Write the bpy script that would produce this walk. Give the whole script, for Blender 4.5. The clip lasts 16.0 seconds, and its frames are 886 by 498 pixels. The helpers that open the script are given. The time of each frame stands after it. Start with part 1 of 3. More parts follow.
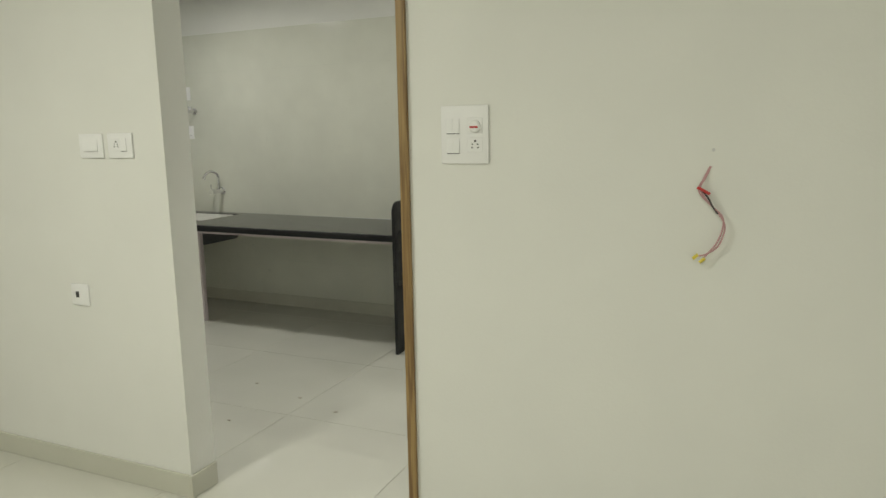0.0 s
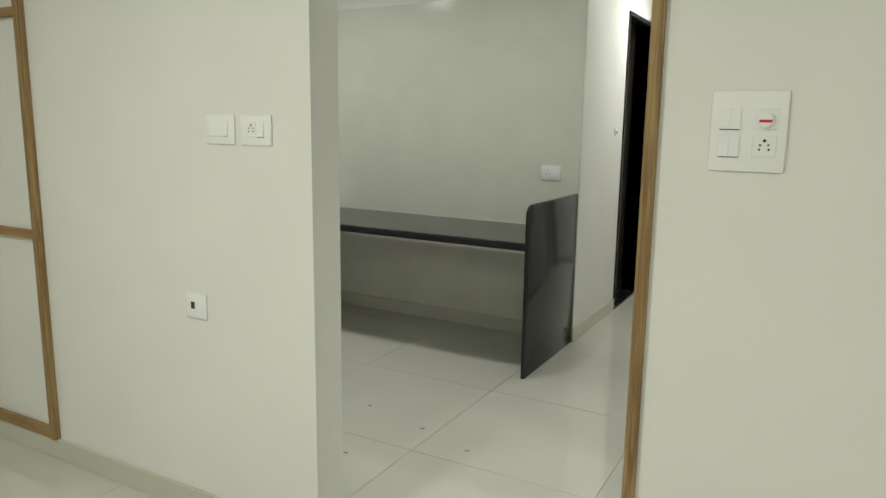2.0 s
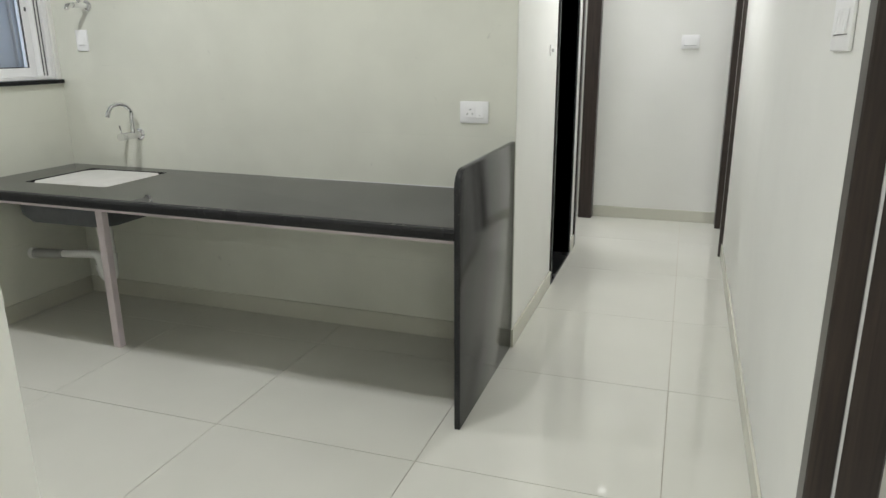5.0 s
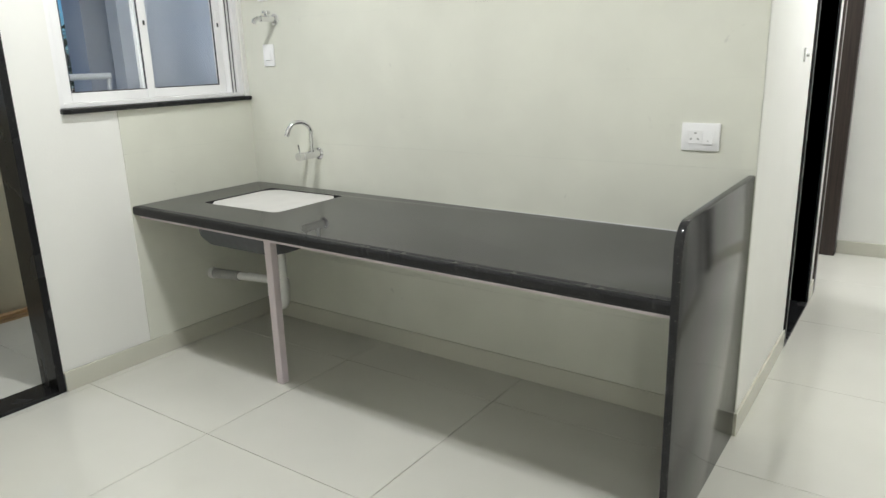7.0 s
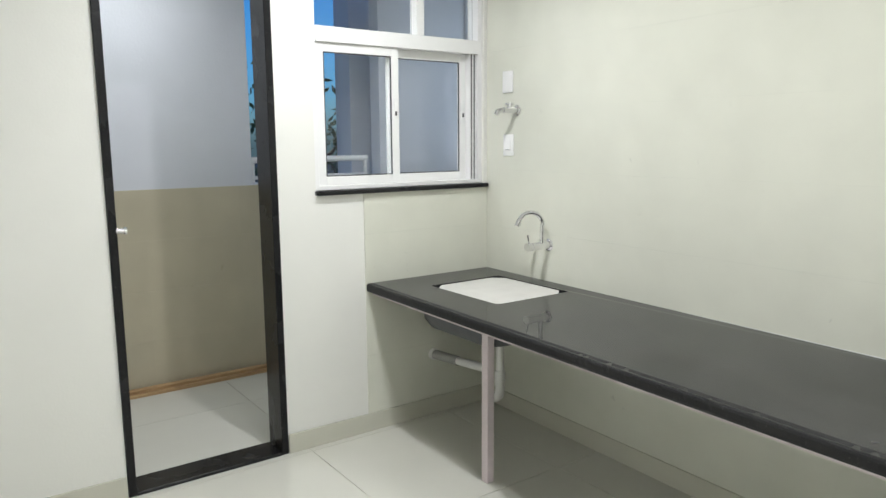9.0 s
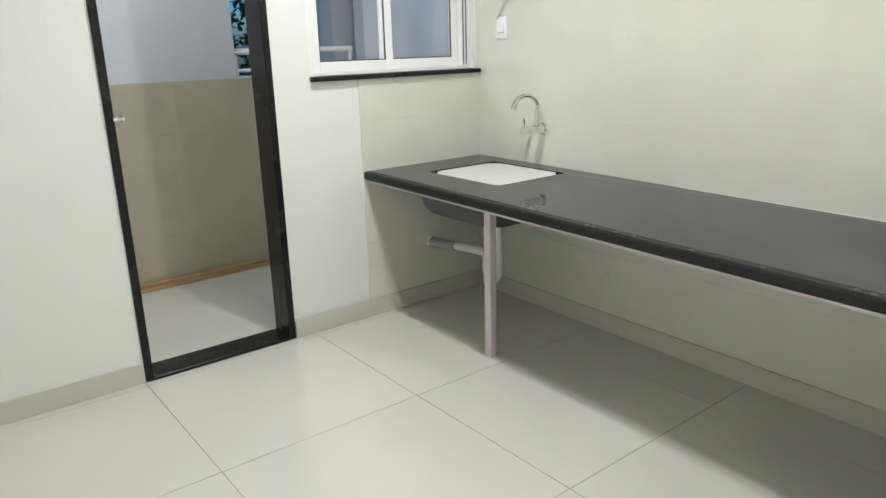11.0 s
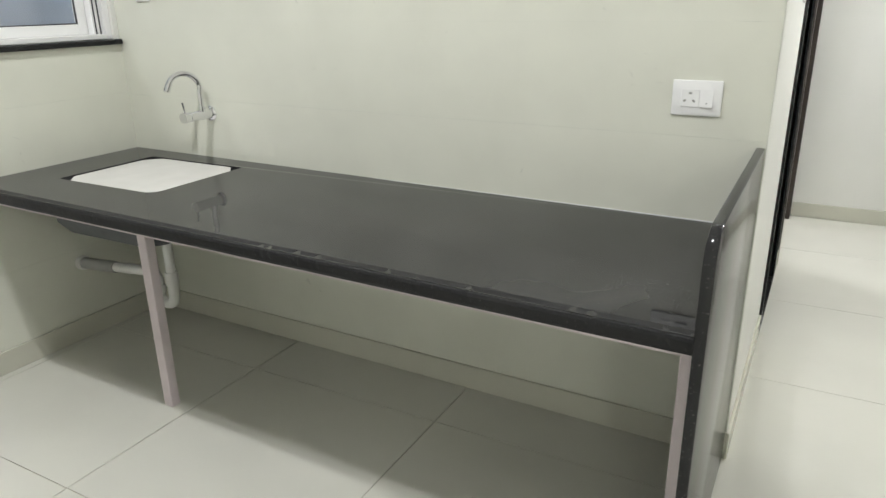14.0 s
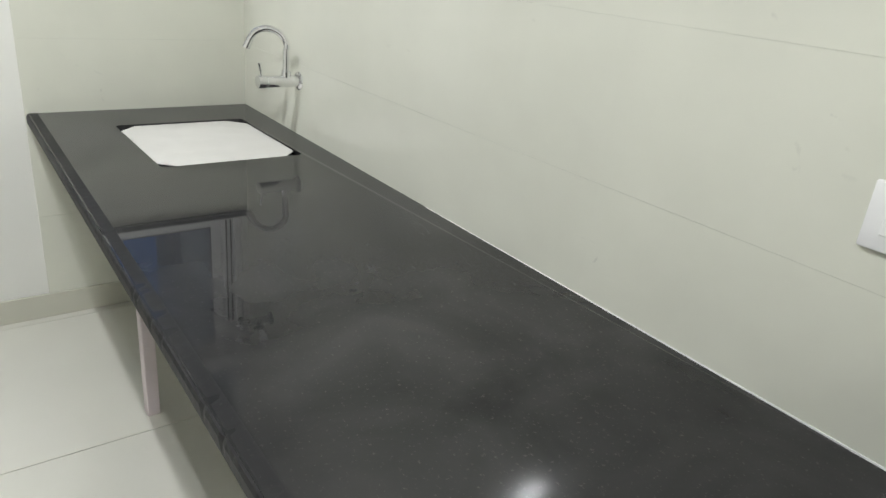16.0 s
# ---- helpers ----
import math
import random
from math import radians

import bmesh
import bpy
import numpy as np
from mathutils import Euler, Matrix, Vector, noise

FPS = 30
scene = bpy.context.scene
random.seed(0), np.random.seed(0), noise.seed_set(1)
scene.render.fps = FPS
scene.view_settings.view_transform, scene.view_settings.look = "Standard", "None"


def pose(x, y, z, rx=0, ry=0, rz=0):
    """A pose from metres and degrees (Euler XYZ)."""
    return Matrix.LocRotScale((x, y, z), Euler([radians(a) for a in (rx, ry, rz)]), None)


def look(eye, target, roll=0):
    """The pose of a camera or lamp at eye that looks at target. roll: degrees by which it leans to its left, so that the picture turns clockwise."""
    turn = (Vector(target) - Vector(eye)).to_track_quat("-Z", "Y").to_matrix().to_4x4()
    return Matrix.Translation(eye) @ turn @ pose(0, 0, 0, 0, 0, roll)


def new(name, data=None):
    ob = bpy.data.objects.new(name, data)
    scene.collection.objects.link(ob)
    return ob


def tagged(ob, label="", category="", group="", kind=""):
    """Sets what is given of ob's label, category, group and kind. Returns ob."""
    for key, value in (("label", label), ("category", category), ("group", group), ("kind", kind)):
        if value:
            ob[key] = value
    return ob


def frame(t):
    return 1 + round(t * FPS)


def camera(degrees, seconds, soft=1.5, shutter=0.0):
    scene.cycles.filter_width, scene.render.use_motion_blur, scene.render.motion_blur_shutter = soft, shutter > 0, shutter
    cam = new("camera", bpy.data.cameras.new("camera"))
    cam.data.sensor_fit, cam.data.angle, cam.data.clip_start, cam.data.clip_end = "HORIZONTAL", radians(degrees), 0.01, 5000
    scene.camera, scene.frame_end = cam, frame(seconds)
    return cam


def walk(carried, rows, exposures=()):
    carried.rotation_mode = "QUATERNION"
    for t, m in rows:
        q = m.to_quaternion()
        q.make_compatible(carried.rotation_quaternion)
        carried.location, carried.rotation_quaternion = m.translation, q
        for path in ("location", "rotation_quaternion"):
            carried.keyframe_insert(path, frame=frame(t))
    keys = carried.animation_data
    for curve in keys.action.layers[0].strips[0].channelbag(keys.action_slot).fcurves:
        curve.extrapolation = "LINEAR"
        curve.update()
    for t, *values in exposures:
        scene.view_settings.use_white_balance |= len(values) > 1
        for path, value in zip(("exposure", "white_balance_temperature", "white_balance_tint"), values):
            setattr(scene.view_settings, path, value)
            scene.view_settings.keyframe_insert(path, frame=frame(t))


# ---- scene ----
cam = camera(64.5, 16.0)
PATH = [
    (0, (4.954, -5.033, 1.516), (4.15, -3.233, 1.183), -1.1),
    (0.5, (4.852, -5.022, 1.518), (3.842, -3.325, 1.201), 0.6),
    (1, (4.651, -4.986, 1.508), (3.627, -3.295, 1.205), 2.2),
    (1.5, (4.482, -4.903, 1.519), (3.491, -3.198, 1.19), 1.2),
    (2, (4.287, -4.698, 1.507), (3.334, -2.975, 1.158), 0.8),
    (2.5, (4.094, -4.477, 1.501), (3.191, -2.739, 1.097), 0.5),
    (3, (3.85, -4.222, 1.527), (3.118, -2.412, 1.095), 0.2),
    (3.2, (3.783, -4.132, 1.532), (3.116, -2.3, 1.088), 0.1),
    (5.3, (3.5, -3.233, 1.47), (2.874, -1.419, 0.903), -0.5),
    (5.5, (3.478, -3.174, 1.473), (2.799, -1.384, 0.894), -0.8),
    (6, (3.448, -3.018, 1.484), (2.587, -1.302, 0.922), -1.4),
    (6.5, (3.356, -2.889, 1.476), (2.32, -1.272, 0.916), -1.4),
    (7, (3.289, -2.783, 1.499), (2.179, -1.204, 0.974), -1.7),
    (7.5, (3.266, -2.669, 1.513), (2.013, -1.186, 1.032), -1.8),
    (8, (3.248, -2.619, 1.516), (1.818, -1.29, 1.081), -1.5),
    (8.5, (3.254, -2.583, 1.562), (1.691, -1.38, 1.231), -1.2),
    (8.7, (3.231, -2.598, 1.568), (1.637, -1.425, 1.282), -0.8),
    (10.8, (3.165, -2.772, 1.449), (1.587, -1.665, 0.913), -1.1),
    (11, (3.177, -2.784, 1.463), (1.664, -1.603, 0.902), -1.5),
    (11.5, (3.176, -2.8, 1.429), (1.826, -1.449, 0.836), -2.3),
    (12, (3.165, -2.81, 1.409), (1.988, -1.316, 0.789), -1.6),
    (12.5, (3.155, -2.8, 1.425), (2.084, -1.242, 0.773), -1.5),
    (13, (3.093, -2.657, 1.445), (2.102, -1.056, 0.773), -1.7),
    (13.5, (3.0, -2.481, 1.44), (2.099, -0.826, 0.771), -1.0),
    (14, (2.914, -2.256, 1.472), (2.008, -0.604, 0.801), -0.9),
    (14.5, (2.878, -1.983, 1.46), (1.978, -0.323, 0.801), -2.2),
    (15, (2.907, -1.696, 1.457), (1.748, -0.192, 0.828), 0.4),
    (15.5, (2.909, -1.395, 1.433), (1.595, -0.034, 0.783), 2.9),
    (16, (2.894, -1.165, 1.476), (1.453, -0.011, 0.71), 5.6),
]
walk(cam, [(t, look(eye, target, roll)) for t, eye, target, roll in PATH],
     [(0, -1.14, 6850, 5), (1.5, -1.13, 6750, 4), (3.2, -0.95, 6400, 6), (5.5, -0.46, 6300, 10), (7, -0.22, 6300, 10), (8.5, -0.12, 6250, 10), (11, -0.15, 6350, 10), (12.5, -0.14, 6350, 10), (14.5, -0.22, 6350, 10), (16, -0.18, 6250, 10)])

# ---- world and lamps ----
world = bpy.data.worlds.new("dusk")
scene.world = world
world.use_nodes = True
wn = world.node_tree
sky = wn.nodes.new("ShaderNodeTexSky")
sky.sky_type = "NISHITA"
sky.sun_disc = False
sky.sun_elevation = radians(9.0)
sky.ozone_density = 7.0
sky.sun_rotation = radians(120.0)
wn.links.new(sky.outputs["Color"], wn.nodes["Background"].inputs["Color"])
wn.nodes["Background"].inputs["Strength"].default_value = 0.15

CEIL = 2.75


def disc_lamp(x, y, z, power, size, colour):
    data = bpy.data.lights.new("ceiling_lamp_light", "AREA")
    data.shape, data.size, data.energy, data.color = "DISK", size, power, colour
    ob = new("ceiling_lamp_light", data)
    ob.matrix_world = pose(x, y, z)
    return ob


WARM = (1.0, 0.995, 0.94)
COOL = (1.0, 0.99, 0.985)
KITCHEN_LAMPS = ((0.92, -1.22), (2.45, -1.38))
ROOM_LAMPS = ((2.6, -5.0), (5.0, -6.0))
SIDE_LAMP = (5.84, -2.33)
BEDROOM_LAMP = (1.85, 2.5)
HALL_LAMP = (3.33, 1.15)
LOBBY_LAMPS = ((3.05, 2.864), (3.6, 2.864))
for (lx, ly), watts in zip(KITCHEN_LAMPS, (29, 22)):
    disc_lamp(lx, ly, CEIL - 0.045, watts, 0.06, COOL)
# front room: two unseen lamps, number and place chosen to light its walls evenly
for (lx, ly), watts in zip(ROOM_LAMPS, (84, 62)):
    disc_lamp(lx, ly, CEIL - 0.045, watts, 0.3, WARM)
disc_lamp(*SIDE_LAMP, CEIL - 0.045, 42, 0.22, COOL)
disc_lamp(*BEDROOM_LAMP, CEIL - 0.045, 16, 0.16, COOL)
# fill lamp with no known source, added to brighten the balcony's outer wall
BALCONY_FILL_LAMP = (-0.8, -1.75)
disc_lamp(*BALCONY_FILL_LAMP, CEIL - 0.045, 10, 0.16, (0.97, 0.98, 0.97))
# added area lamp, stands in for dusk sky light at the open balcony end
bay = bpy.data.lights.new("balcony_sky_fill", "AREA")
bay.shape, bay.size, bay.size_y, bay.energy, bay.color = "RECTANGLE", 1.15, 1.3, 4.5, (0.72, 0.84, 1.0)
new("balcony_sky_fill", bay).matrix_world = pose(-0.77, 0.93, 2.0, -90, 0, 0)
disc_lamp(*HALL_LAMP, CEIL - 0.045, 36, 0.16, COOL)
for lx, ly in LOBBY_LAMPS:
    narrow = bpy.data.lights.new("downlight_beam", "SPOT")
    narrow.energy, narrow.color, narrow.spot_size, narrow.spot_blend, narrow.shadow_soft_size = 42, COOL, radians(46), 0.3, 0.02
    new("downlight_beam", narrow).matrix_world = pose(lx, ly, CEIL - 0.045)


# ---- materials ----
def material(name, colour, rough=0.5, metal=0.0, spread=0.06, scale=6.0, bump=0.0, bump_scale=60.0, coat=0.0, stains=0.0, per_piece=0.0, specks=0.0):
    """Two noises of colour, fine relief, roughness that varies a little."""
    m = bpy.data.materials.new(name)
    m.use_nodes = True
    nt = m.node_tree
    b = nt.nodes["Principled BSDF"]
    b.inputs["Metallic"].default_value = metal
    b.inputs["Coat Weight"].default_value = coat
    b.inputs["Coat Roughness"].default_value = 0.05
    co = nt.nodes.new("ShaderNodeNewGeometry")
    n1 = nt.nodes.new("ShaderNodeTexNoise")
    n1.inputs["Scale"].default_value, n1.inputs["Detail"].default_value = scale, 6
    nt.links.new(co.outputs["Position"], n1.inputs["Vector"])
    ramp = nt.nodes.new("ShaderNodeValToRGB")
    lo, hi = (tuple(max(0.0, c * (1 + s * spread)) for c in colour) + (1,) for s in (-1, 1))
    ramp.color_ramp.elements[0].color, ramp.color_ramp.elements[1].color = lo, hi
    ramp.color_ramp.elements[0].position, ramp.color_ramp.elements[1].position = 0.3, 0.7
    nt.links.new(n1.outputs["Fac"], ramp.inputs["Fac"])
    out = ramp.outputs["Color"]
    if stains:
        n2 = nt.nodes.new("ShaderNodeTexNoise")
        n2.inputs["Scale"].default_value, n2.inputs["Detail"].default_value = 1.3, 8
        nt.links.new(co.outputs["Position"], n2.inputs["Vector"])
        r2 = nt.nodes.new("ShaderNodeValToRGB")
        r2.color_ramp.elements[0].position, r2.color_ramp.elements[1].position = 0.42, 0.68
        r2.color_ramp.elements[0].color, r2.color_ramp.elements[1].color = (0, 0, 0, 1), (stains,) * 3 + (1,)
        nt.links.new(n2.outputs["Fac"], r2.inputs["Fac"])
        mix = nt.nodes.new("ShaderNodeMixRGB")
        mix.blend_type = "MIX"
        mix.inputs["Color2"].default_value = tuple(c * 0.72 for c in colour) + (1,)
        nt.links.new(r2.outputs["Color"], mix.inputs["Fac"])
        nt.links.new(out, mix.inputs["Color1"])
        out = mix.outputs["Color"]
    if specks:
        n5 = nt.nodes.new("ShaderNodeTexNoise")
        n5.inputs["Scale"].default_value, n5.inputs["Detail"].default_value, n5.inputs["Distortion"].default_value = 11.0, 3, 1.5
        nt.links.new(co.outputs["Position"], n5.inputs["Vector"])
        r5 = nt.nodes.new("ShaderNodeValToRGB")
        r5.color_ramp.elements[0].position, r5.color_ramp.elements[1].position = 0.72, 0.78
        r5.color_ramp.elements[0].color, r5.color_ramp.elements[1].color = (0, 0, 0, 1), (specks,) * 3 + (1,)
        nt.links.new(n5.outputs["Fac"], r5.inputs["Fac"])
        mx = nt.nodes.new("ShaderNodeMixRGB")
        mx.inputs["Color2"].default_value = (0.33, 0.33, 0.31, 1)
        nt.links.new(r5.outputs["Color"], mx.inputs["Fac"])
        nt.links.new(out, mx.inputs["Color1"])
        out = mx.outputs["Color"]
    if per_piece:
        info = nt.nodes.new("ShaderNodeObjectInfo")
        hsv = nt.nodes.new("ShaderNodeHueSaturation")
        mr = nt.nodes.new("ShaderNodeMapRange")
        mr.inputs["To Min"].default_value, mr.inputs["To Max"].default_value = 1 - per_piece, 1 + per_piece
        nt.links.new(info.outputs["Random"], mr.inputs["Value"])
        nt.links.new(mr.outputs["Result"], hsv.inputs["Value"])
        nt.links.new(out, hsv.inputs["Color"])
        out = hsv.outputs["Color"]
    nt.links.new(out, b.inputs["Base Color"])
    rr = nt.nodes.new("ShaderNodeMapRange")
    rr.inputs["To Min"].default_value, rr.inputs["To Max"].default_value = rough * 0.8, min(1.0, rough * 1.2)
    n3 = nt.nodes.new("ShaderNodeTexNoise")
    n3.inputs["Scale"].default_value, n3.inputs["Detail"].default_value = 9.0, 5
    nt.links.new(co.outputs["Position"], n3.inputs["Vector"])
    nt.links.new(n3.outputs["Fac"], rr.inputs["Value"])
    nt.links.new(rr.outputs["Result"], b.inputs["Roughness"])
    if bump:
        n4 = nt.nodes.new("ShaderNodeTexNoise")
        n4.inputs["Scale"].default_value, n4.inputs["Detail"].default_value = bump_scale, 4
        nt.links.new(co.outputs["Position"], n4.inputs["Vector"])
        bp = nt.nodes.new("ShaderNodeBump")
        bp.inputs["Strength"].default_value, bp.inputs["Distance"].default_value = bump, 0.002
        nt.links.new(n4.outputs["Fac"], bp.inputs["Height"])
        nt.links.new(bp.outputs["Normal"], b.inputs["Normal"])
    return m


def granite(name, base, dust, rough, fleck=0.25):
    """Polished black stone with pale flecks, a film of dust and smears."""
    m = bpy.data.materials.new(name)
    m.use_nodes = True
    nt = m.node_tree
    b = nt.nodes["Principled BSDF"]
    co = nt.nodes.new("ShaderNodeNewGeometry")
    vo = nt.nodes.new("ShaderNodeTexNoise")
    vo.inputs["Scale"].default_value, vo.inputs["Detail"].default_value = 150.0, 4
    nt.links.new(co.outputs["Position"], vo.inputs["Vector"])
    r1 = nt.nodes.new("ShaderNodeValToRGB")
    r1.color_ramp.elements[0].position, r1.color_ramp.elements[1].position = 0.62, 0.76
    r1.color_ramp.elements[0].color = base + (1,)
    r1.color_ramp.elements[1].color = (fleck, fleck, fleck * 0.95, 1)
    nt.links.new(vo.outputs["Fac"], r1.inputs["Fac"])
    n2 = nt.nodes.new("ShaderNodeTexNoise")
    n2.inputs["Scale"].default_value, n2.inputs["Detail"].default_value, n2.inputs["Distortion"].default_value = 3.2, 9, 0.6
    nt.links.new(co.outputs["Position"], n2.inputs["Vector"])
    r2 = nt.nodes.new("ShaderNodeValToRGB")
    r2.color_ramp.elements[0].position, r2.color_ramp.elements[1].position = 0.3, 0.75
    r2.color_ramp.elements[0].color, r2.color_ramp.elements[1].color = (0.05, 0.05, 0.05, 1), (1, 1, 1, 1)
    nt.links.new(n2.outputs["Fac"], r2.inputs["Fac"])
    mul = nt.nodes.new("ShaderNodeMath")
    mul.operation = "MULTIPLY"
    mul.inputs[1].default_value = dust
    nt.links.new(r2.outputs["Color"], mul.inputs[0])
    mix = nt.nodes.new("ShaderNodeMixRGB")
    mix.inputs["Color2"].default_value = (0.3, 0.3, 0.285, 1)
    nt.links.new(mul.outputs["Value"], mix.inputs["Fac"])
    nt.links.new(r1.outputs["Color"], mix.inputs["Color1"])
    nt.links.new(mix.outputs["Color"], b.inputs["Base Color"])
    mr = nt.nodes.new("ShaderNodeMapRange")
    mr.inputs["To Min"].default_value, mr.inputs["To Max"].default_value = rough * 0.6, rough * 1.5
    nt.links.new(n2.outputs["Fac"], mr.inputs["Value"])
    nt.links.new(mr.outputs["Result"], b.inputs["Roughness"])
    b.inputs["Specular IOR Level"].default_value = 0.24
    return m


def timber(name, light, dark, rough, axis):
    """Grain drawn out along one axis, with darker streaks."""
    m = bpy.data.materials.new(name)
    m.use_nodes = True
    nt = m.node_tree
    b = nt.nodes["Principled BSDF"]
    co = nt.nodes.new("ShaderNodeNewGeometry")
    mp = nt.nodes.new("ShaderNodeMapping")
    s = [60.0, 60.0, 60.0]
    s[axis] = 2.5
    mp.inputs["Scale"].default_value = s
    nt.links.new(co.outputs["Position"], mp.inputs["Vector"])
    n = nt.nodes.new("ShaderNodeTexNoise")
    n.inputs["Scale"].default_value, n.inputs["Detail"].default_value, n.inputs["Distortion"].default_value = 1.0, 6, 1.2
    nt.links.new(mp.outputs["Vector"], n.inputs["Vector"])
    r = nt.nodes.new("ShaderNodeValToRGB")
    r.color_ramp.elements[0].position, r.color_ramp.elements[1].position = 0.32, 0.66
    r.color_ramp.elements[0].color, r.color_ramp.elements[1].color = dark + (1,), light + (1,)
    nt.links.new(n.outputs["Fac"], r.inputs["Fac"])
    nt.links.new(r.outputs["Color"], b.inputs["Base Color"])
    b.inputs["Roughness"].default_value = rough
    bp = nt.nodes.new("ShaderNodeBump")
    bp.inputs["Strength"].default_value, bp.inputs["Distance"].default_value = 0.25, 0.001
    nt.links.new(n.outputs["Fac"], bp.inputs["Height"])
    nt.links.new(bp.outputs["Normal"], b.inputs["Normal"])
    return m


def glowing(name, colour, strength):
    m = bpy.data.materials.new(name)
    m.use_nodes = True
    b = m.node_tree.nodes["Principled BSDF"]
    b.inputs["Emission Color"].default_value = colour + (1,)
    b.inputs["Emission Strength"].default_value = strength
    return m


PAINT = material("wall_paint", (0.79, 0.79, 0.745), 0.55, spread=0.015, scale=3.0, bump=0.25, bump_scale=90)
CEILING_PAINT = material("ceiling_paint", (0.82, 0.82, 0.80), 0.7, spread=0.015, scale=3.0, bump=0.15)
BALCONY_PAINT = material("balcony_paint", (0.66, 0.68, 0.72), 0.75, spread=0.04, scale=2.0, bump=0.6, bump_scale=70)
WALL_TILE = material("wall_tile_glaze", (0.69, 0.695, 0.605), 0.16, spread=0.03, scale=4.0, per_piece=0.006, bump=0.06, bump_scale=5, specks=0.25)
BALCONY_TILE = material("balcony_tile_glaze", (0.5, 0.455, 0.33), 0.3, spread=0.06, scale=3.0, per_piece=0.02)
FLOOR_TILE = material("floor_tile_polish", (0.66, 0.655, 0.585), 0.035, spread=0.03, scale=1.6, per_piece=0.012, stains=0.12)
SKIRT_TILE = material("skirting_tile", (0.58, 0.575, 0.49), 0.2, spread=0.03, scale=3.0)
FLOOR_TILE.node_tree.nodes["Principled BSDF"].inputs["Specular IOR Level"].default_value = 0.75
GROUT = material("grout", (0.42, 0.385, 0.31), 0.85, spread=0.15, scale=20)
WALL_GROUT = material("wall_grout", (0.66, 0.66, 0.58), 0.8, spread=0.05, scale=20)
GRANITE_TOP = granite("granite_worktop", (0.016, 0.016, 0.017), 0.13, 0.026, 0.055)
GRANITE_EDGE = granite("granite_edge", (0.012, 0.012, 0.013), 0.03, 0.5, 0.05)
GRANITE_PANEL = granite("granite_panel", (0.014, 0.014, 0.015), 0.07, 0.12, 0.1)
GRANITE_FRAME = granite("granite_frame", (0.010, 0.010, 0.011), 0.02, 0.25, 0.06)
PINK_STONE = material("pale_pink_stone", (0.66, 0.585, 0.60), 0.5, spread=0.04, scale=14, bump=0.1)
WHITE_PLASTIC = material("white_plastic", (0.86, 0.86, 0.85), 0.45, spread=0.01)
PALE_GREY = material("pale_grey_plastic", (0.62, 0.62, 0.61), 0.35, spread=0.02)
SLOT = material("dark_slot", (0.05, 0.05, 0.05), 0.6, spread=0.1)
RED = material("red_plastic", (0.55, 0.03, 0.03), 0.35, spread=0.05)
YELLOW = material("yellow_tape", (0.75, 0.62, 0.08), 0.5, spread=0.05)
PINK_WIRE = material("pinkish_wire", (0.52, 0.30, 0.31), 0.5, spread=0.08)
BLACK_WIRE = material("black_wire", (0.05, 0.04, 0.04), 0.5, spread=0.08)
CHROME = material("chrome", (0.78, 0.78, 0.79), 0.08, metal=1.0, spread=0.02)
ALUMINIUM = material("white_coated_aluminium", (0.83, 0.83, 0.82), 0.32, spread=0.015)
RUBBER = material("dark_gasket", (0.05, 0.05, 0.055), 0.6, spread=0.1)
SHEET = material("white_cover_sheet", (0.70, 0.69, 0.66), 0.25, spread=0.03, scale=12, stains=0.18)
BOWL = material("dark_grey_bowl", (0.075, 0.08, 0.085), 0.45, spread=0.1, scale=30)
PVC = material("white_pvc", (0.74, 0.74, 0.71), 0.35, spread=0.03)
GREY_PVC = material("grey_pvc", (0.34, 0.34, 0.32), 0.5, spread=0.08)
PINE_V = timber("pine_upright", (0.38, 0.255, 0.105), (0.17, 0.095, 0.035), 0.5, 2)
PINE_H = timber("pine_level", (0.40, 0.25, 0.10), (0.22, 0.12, 0.04), 0.5, 0)
PINE_Y = timber("pine_plank", (0.52, 0.36, 0.18), (0.33, 0.2, 0.09), 0.6, 1)
WENGE = timber("dark_brown_laminate", (0.045, 0.032, 0.026), (0.022, 0.016, 0.014), 0.3, 2)
GLOW = glowing("lamp_diffuser", (1.0, 0.98, 0.93), 6.0)
BARK = material("bark", (0.09, 0.065, 0.045), 0.9, spread=0.3, scale=5, bump=0.6, bump_scale=20)
LEAF = material("leaf", (0.045, 0.075, 0.03), 0.6, spread=0.4, scale=1.5)
EARTH = material("earth", (0.12, 0.11, 0.08), 0.95, spread=0.3, scale=0.3)
GLASS = bpy.data.materials.new("window_glass")
GLASS.use_nodes = True
gb = GLASS.node_tree.nodes["Principled BSDF"]
gb.inputs["Base Color"].default_value = (0.96, 0.98, 0.98, 1)
gb.inputs["Transmission Weight"].default_value = 1.0
gb.inputs["Roughness"].default_value = 0.0
gb.inputs["IOR"].default_value = 1.45


# ---- mesh helpers ----
def box(bm, lo, hi, bevel=0.0, seg=1):
    """An axis-aligned block, its edges rounded by bevel."""
    lo, hi = Vector(lo), Vector(hi)
    r = bmesh.ops.create_cube(bm, size=1.0, matrix=Matrix.Translation((lo + hi) / 2) @ Matrix.Diagonal((*(hi - lo), 1)))
    if bevel:
        edges = list({e for v in r["verts"] for e in v.link_edges})
        bmesh.ops.bevel(bm, geom=edges, offset=bevel, segments=seg, profile=0.5, affect="EDGES")
    return bm


def block(lo, hi, bevel=0.0, seg=1):
    return box(bmesh.new(), lo, hi, bevel, seg)


